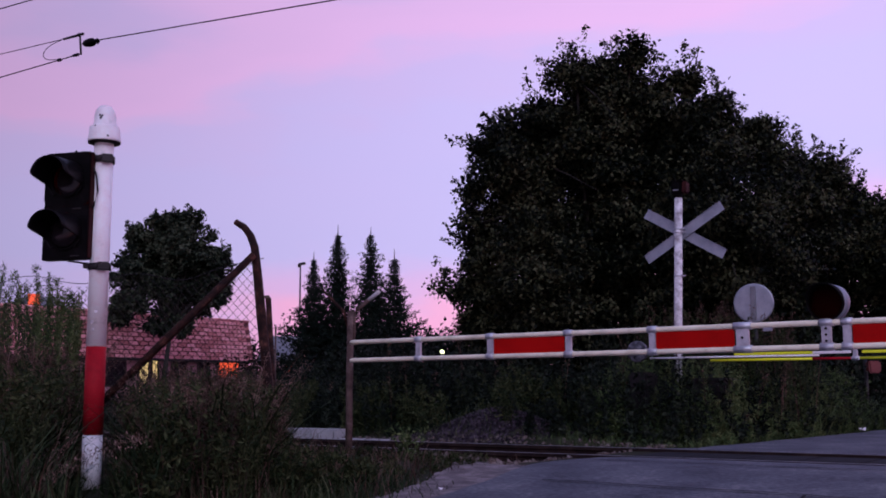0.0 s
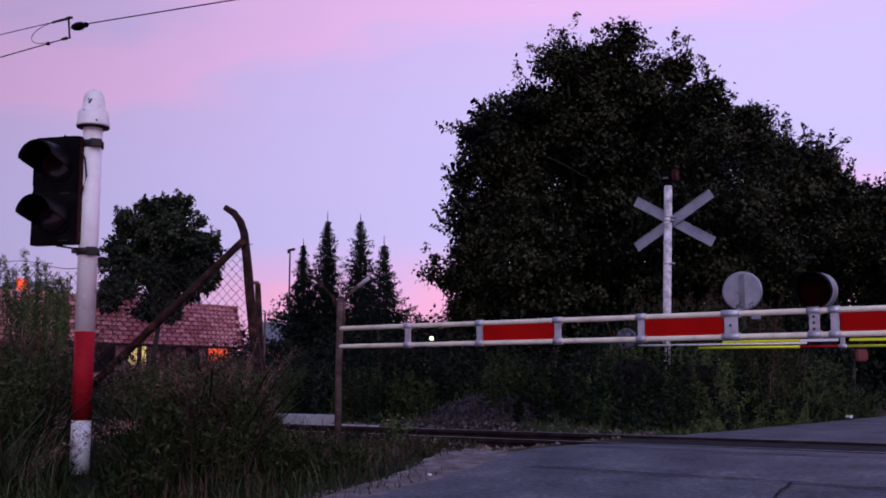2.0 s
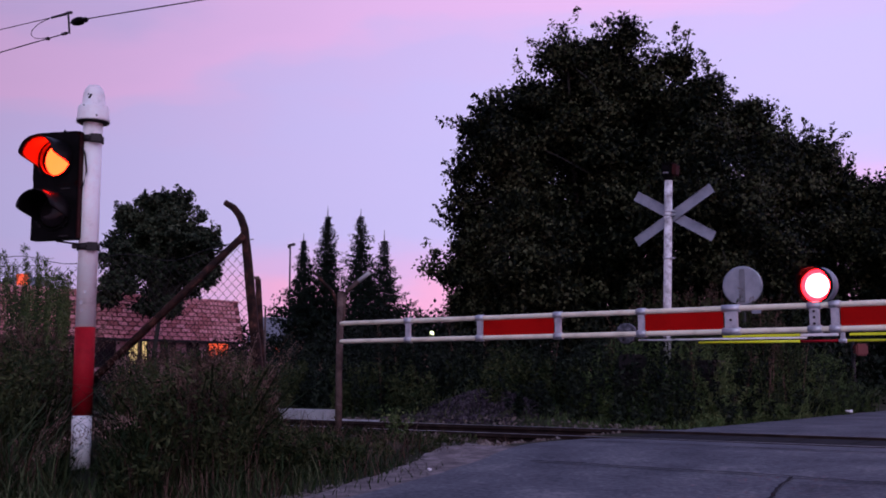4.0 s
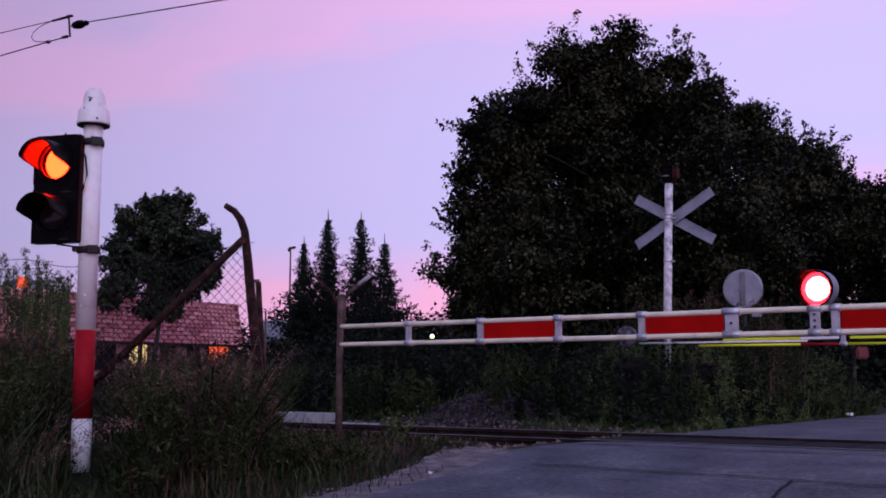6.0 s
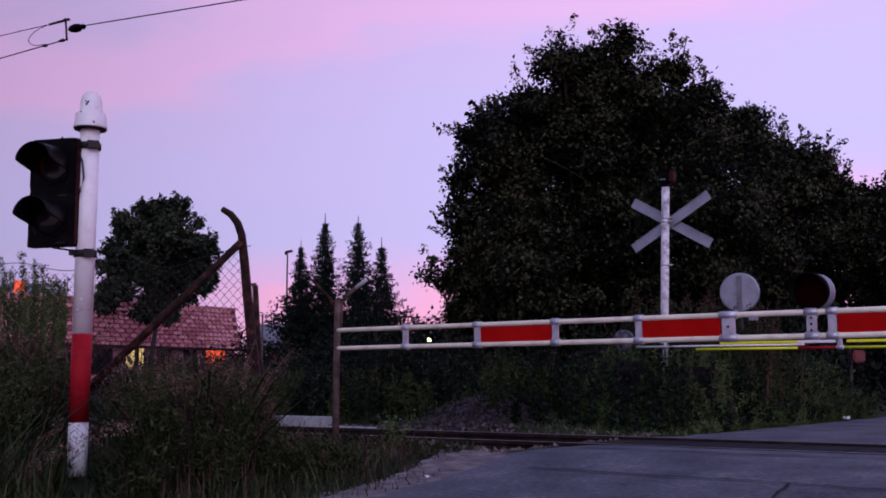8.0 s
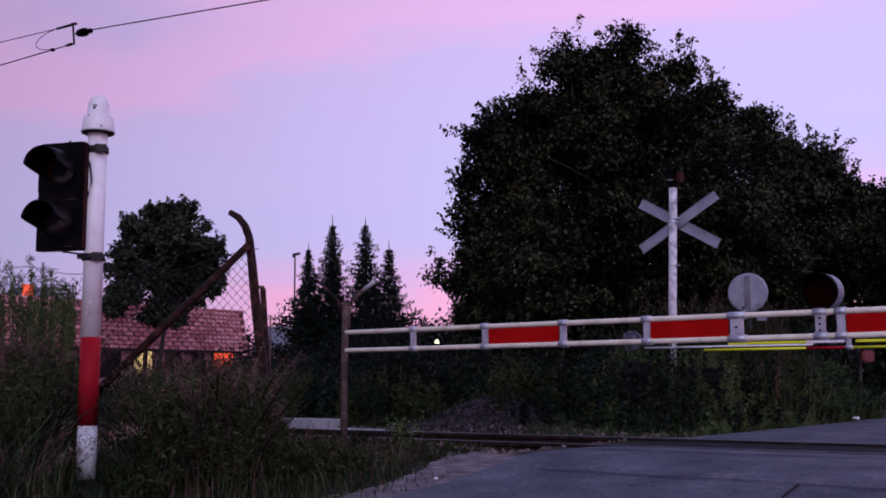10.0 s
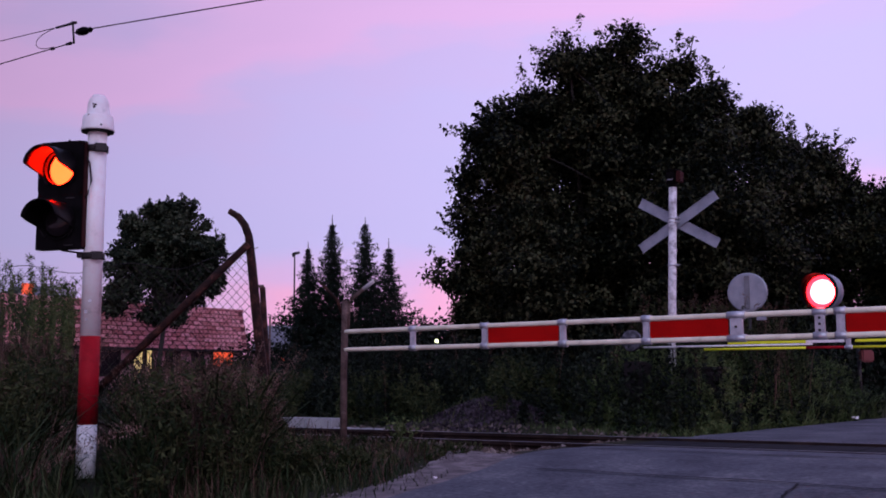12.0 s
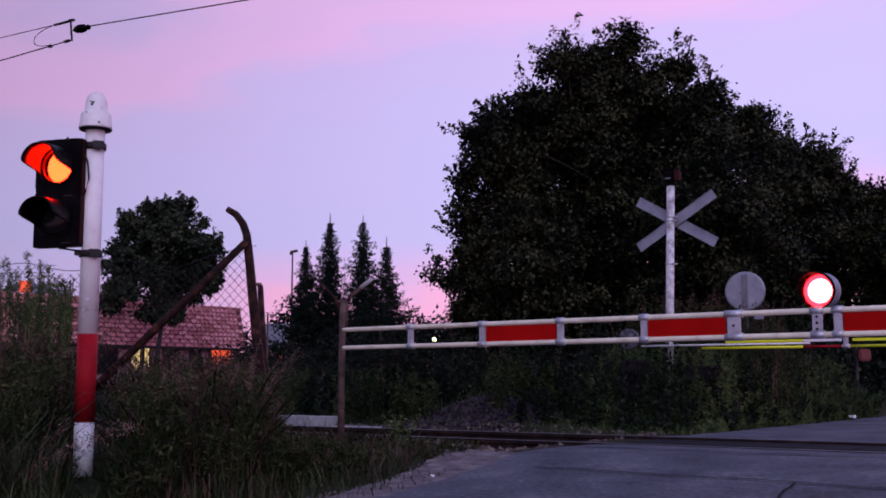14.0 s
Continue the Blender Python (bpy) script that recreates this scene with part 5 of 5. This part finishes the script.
def bank_height(x, y, u, v, r):
    """Overgrown bank on the far side."""
    f = min(1, (u - road_edge(v)) / 0.35 if v > 13.5 else (u - road_edge(v) - 0.25) / 0.9, (v - 12.75) / 0.5)
    if f <= 0.02:
        return 0
    if ((u - 8.75) / 0.85) ** 2 + ((v - 13.1) / 0.6) ** 2 < 1 and r.random() > 0.06 or (10.4 < u < 12.3 and v < 13.0):
        return 0
    if u > 12:
        f *= 0.8
    lush = noise.noise((x * 0.75 + 21, y * 0.75, 4))
    if u > 7.3:
        if lush < -0.12:
            return 0.12 * r.random() if r.random() < 0.3 else 0
        f *= min(1.15, 0.45 + 1.6 * (lush + 0.12))
    return (0.2 + 0.95 * f * (0.35 + 1.0 * patch(x, y, 0.9, 5))) * r.uniform(0.6, 1.25)


herbs("bank_weeds", scatter(4300, 4.3, 20, 12.7, 20, bank_height, 71), BANK, "dense weeds on the far bank, tree shade in their colour", 72, 0.08, 34, 0.2, 0.4)
herbs("bank_stalks", scatter(70, 4.5, 16, 13.3, 17.5, lambda x, y, u, v, r: bank_height(x, y, u, v, r) * 1.25, 73), DRY, "tall seeding weed stalks on the far bank", 74, 0.04, 34, 0.15, 0.4, 0.008)
herbs("bank_clumps", scatter(420, 7.3, 14, 12.9, 15.2, lambda x, y, u, v, r: r.uniform(0.3, 0.85) if noise.noise((x * 1.6, y * 1.6, 31)) > 0.18 else 0, 101), WEED, "scattered green clumps on the far bank", 102, 0.075, 60, 0.3, 0.3)
herbs("bank_edge_weeds", scatter(3000, 4.3, 7.2, 13.2, 19.5, lambda x, y, u, v, r: min(1, (u - road_edge(v)) / 0.5) * min(1, (v - 12.9) / 1.2) * r.uniform(0.6, 1.15), 79), TALL, "rough weeds along the far road edge", 80, 0.07, 36, 0.2, 0.22)
herbs("bank_tall_weeds", scatter(100, 5.0, 7.6, 15.0, 17.0, lambda x, y, u, v, r: r.uniform(1.3, 2.0), 83), DRY, "tall pale seeding weeds behind the signs", 84, 0.045, 60, 0.12, 0.3, 0.01)
herbs("bank_tall_weeds", scatter(260, 5.0, 7.4, 14.7, 17.0, lambda x, y, u, v, r: r.uniform(1.2, 1.9), 85), WEED, "tall green weeds behind the signs", 86, 0.07, 60, 0.12, 0.25)
blades("bank_grass", scatter(9000, 4.4, 7.6, 12.35, 20, lambda x, y, u, v, r: 0.11 * r.uniform(0.5, 1.4) + (0.4 if v > 16 else 0), 75), TALL, "green grass strip by the far road edge", 76, 1.3, 0.006)
blades("bank_grass", scatter(6000, 7.6, 20, 12.6, 16, lambda x, y, u, v, r: 0.18 * r.uniform(0.5, 1.3), 97), GRASS, "dark grass below the far bank", 98, 0.7, 0.006)
blades("track_grass", scatter(2600, 5.75, 14, 7.4, 9.5, lambda x, y, u, v, r: min(0.22 if v < 8.2 else 0.10, 0.5 * (u - road_edge(v))) * r.uniform(0.4, 1.4), 77), DRY, "withered grass beside the ballast", 78, 1.4, 0.005)

TUFT = random.Random(99)
blades("post_tuft", [(-3.09 + TUFT.gauss(0, 0.3), 8.95 + TUFT.gauss(0, 0.16), -0.2, TUFT.uniform(0.05, 0.15)) for _ in range(700)], GRASS, "short grass round the foot of the signal post", 100, 0.8, 0.005)
PLUMES = random.Random(91)
herbs("seed_plumes", [(-(0.394 + 0.04 * PLUMES.random()) * y, y, -0.22, PLUMES.uniform(0.25, 0.6)) for y in [PLUMES.uniform(7.3, 8.4) for _ in range(20)]], PLUME, "pinkish drooping seed plumes of dry grass", 92, 0.024, 130, 1.0, 0.35, 0.016, -1.0)
herbs("verge_seed_heads", scatter(260, 6.4, 11, 5.6, 8.9, lambda x, y, u, v, r: herb_height(x, y, u, v, r) * 1.15, 95), PLUME, "pale brown seed heads among the weeds", 96, 0.02, 60, 0.35, 0.4, 0.016, -0.2)
herbs("low_weeds", scatter(500, 5.9, 8.6, 7.3, 9.3, lambda x, y, u, v, r: max(0.05, min(r.uniform(0.1, 0.3) * min(1, (u - road_edge(v)) / 0.7), growth(x, y, ground_z(u, v), r))), 93), WEED, "low weeds near the ballast", 94, 0.045, 26, 0.3, 0.3)

# ---------------------------------------------------------------- small things by the track


def build_small():
    for i, (u, w) in enumerate(((12.1, 0.58), (11.48, 0.55))):
        b = B()
        box(b, w, 0.35, 0.17, Matrix.Translation(tw(u, 12.75, 0.01)) @ pose(0, 0, 0, 0, 0, TURN), 0.012)
        tagged(part("cable_trough", b, CONCRETE), "pale concrete cable trough beside the track", "cable trough", "cable troughs")
    b = B()
    box(b, 0.9, 0.3, 0.05, Matrix.Translation(tw(10.6, 12.55, -0.06)) @ pose(0, 0, 0, 0, 0, TURN), 0.01)
    tagged(part("concrete_slab", b, CONCRETE), "flat pale concrete slab beside the track", "slab")
    bin_ = thing("waste_bin", pose(8.16, 21.0, 0.0), "orange-red plastic bin by the far road", "bin")
    b = B()
    box(b, 0.24, 0.22, 0.24, pose(0.08, 0, 1.12), 0.03)
    part("body", b, ORANGE_PLASTIC, bin_)
    b = B()
    sweep(b, [(0, 0.18, -0.1), (0, 0.18, 1.3)], [0.04, 0.04], 8)
    part("post", b, DARK_STEEL, bin_)


herbs("verge_herb", [(*tw(6.55 + 0.06 * math.sin(k * 2.4), 8.42 + 0.05 * math.cos(k * 1.7), -0.13), 0.38 + 0.04 * (k % 4)) for k in range(9)], TALL, "small pale green herb at the road's edge", 81, 0.05, 30, 0.25, 0.45)
build_small()
litter = raw("litter", [tw(5.05 + a, 6.9 + b, slope(6.9) + c) for a, b, c in ((0, 0, 0.012), (0.04, 0.015, 0.03), (0.06, 0.055, 0.012), (0.01, 0.05, 0.02), (0.02, 0.02, 0.003))], [(0, 1, 3), (1, 2, 3), (0, 4, 1), (4, 2, 1), (4, 3, 2), (4, 0, 3)], WHITE)
tagged(litter, "crumpled white scrap of paper on the road", "litter")
scrap = raw("litter", [tw(4.72 + a, 18.2 + b, c) for a, b, c in ((0, 0, 0.012), (0.16, 0.03, 0.05), (0.22, 0.12, 0.015), (0.03, 0.14, 0.06), (0.10, 0.05, 0.005))], [(0, 1, 3), (1, 2, 3), (0, 4, 1), (4, 2, 1), (4, 3, 2), (4, 0, 3)], WHITE)
tagged(scrap, "white scrap lying at the far road edge", "litter")
stones("stone_heap", 3400, lambda r: (8.75 + r.gauss(0, 0.5), 13.1 + r.gauss(0, 0.3)), 0.035, HEAP, "heap of brown stones beside the track", "stones", 8)

# ---------------------------------------------------------------- blinking


def blink_rows(shut, shown, start, lit, period=0.7245):
    """From the dark pose to the lit one and back, in one thirtieth of a second each."""
    rows = [(0.0, shut)]
    t = start
    while t < 14.0:
        for at, a, e in ((t, shut, shown), (t + lit, shown, shut)):
            if at + 0.034 < 13.98:
                rows += [(at, a), (at + 1 / 30, e)]
        t += period
    rows.append((14.0, rows[-1][1]))
    return rows


def motions():
    shut = SIGNAL_DISC.matrix_basis.copy()
    walk(SIGNAL_DISC, blink_rows(shut, pose(0, 0, -0.45) @ shut, 0.14, 0.38))
    for slat in BOOM_SLATS:
        home = slat.matrix_basis.copy()
        walk(slat, blink_rows(home, home @ pose(0, 0, 0, 0, 0, -68.4), 0.105, 0.415))


motions()
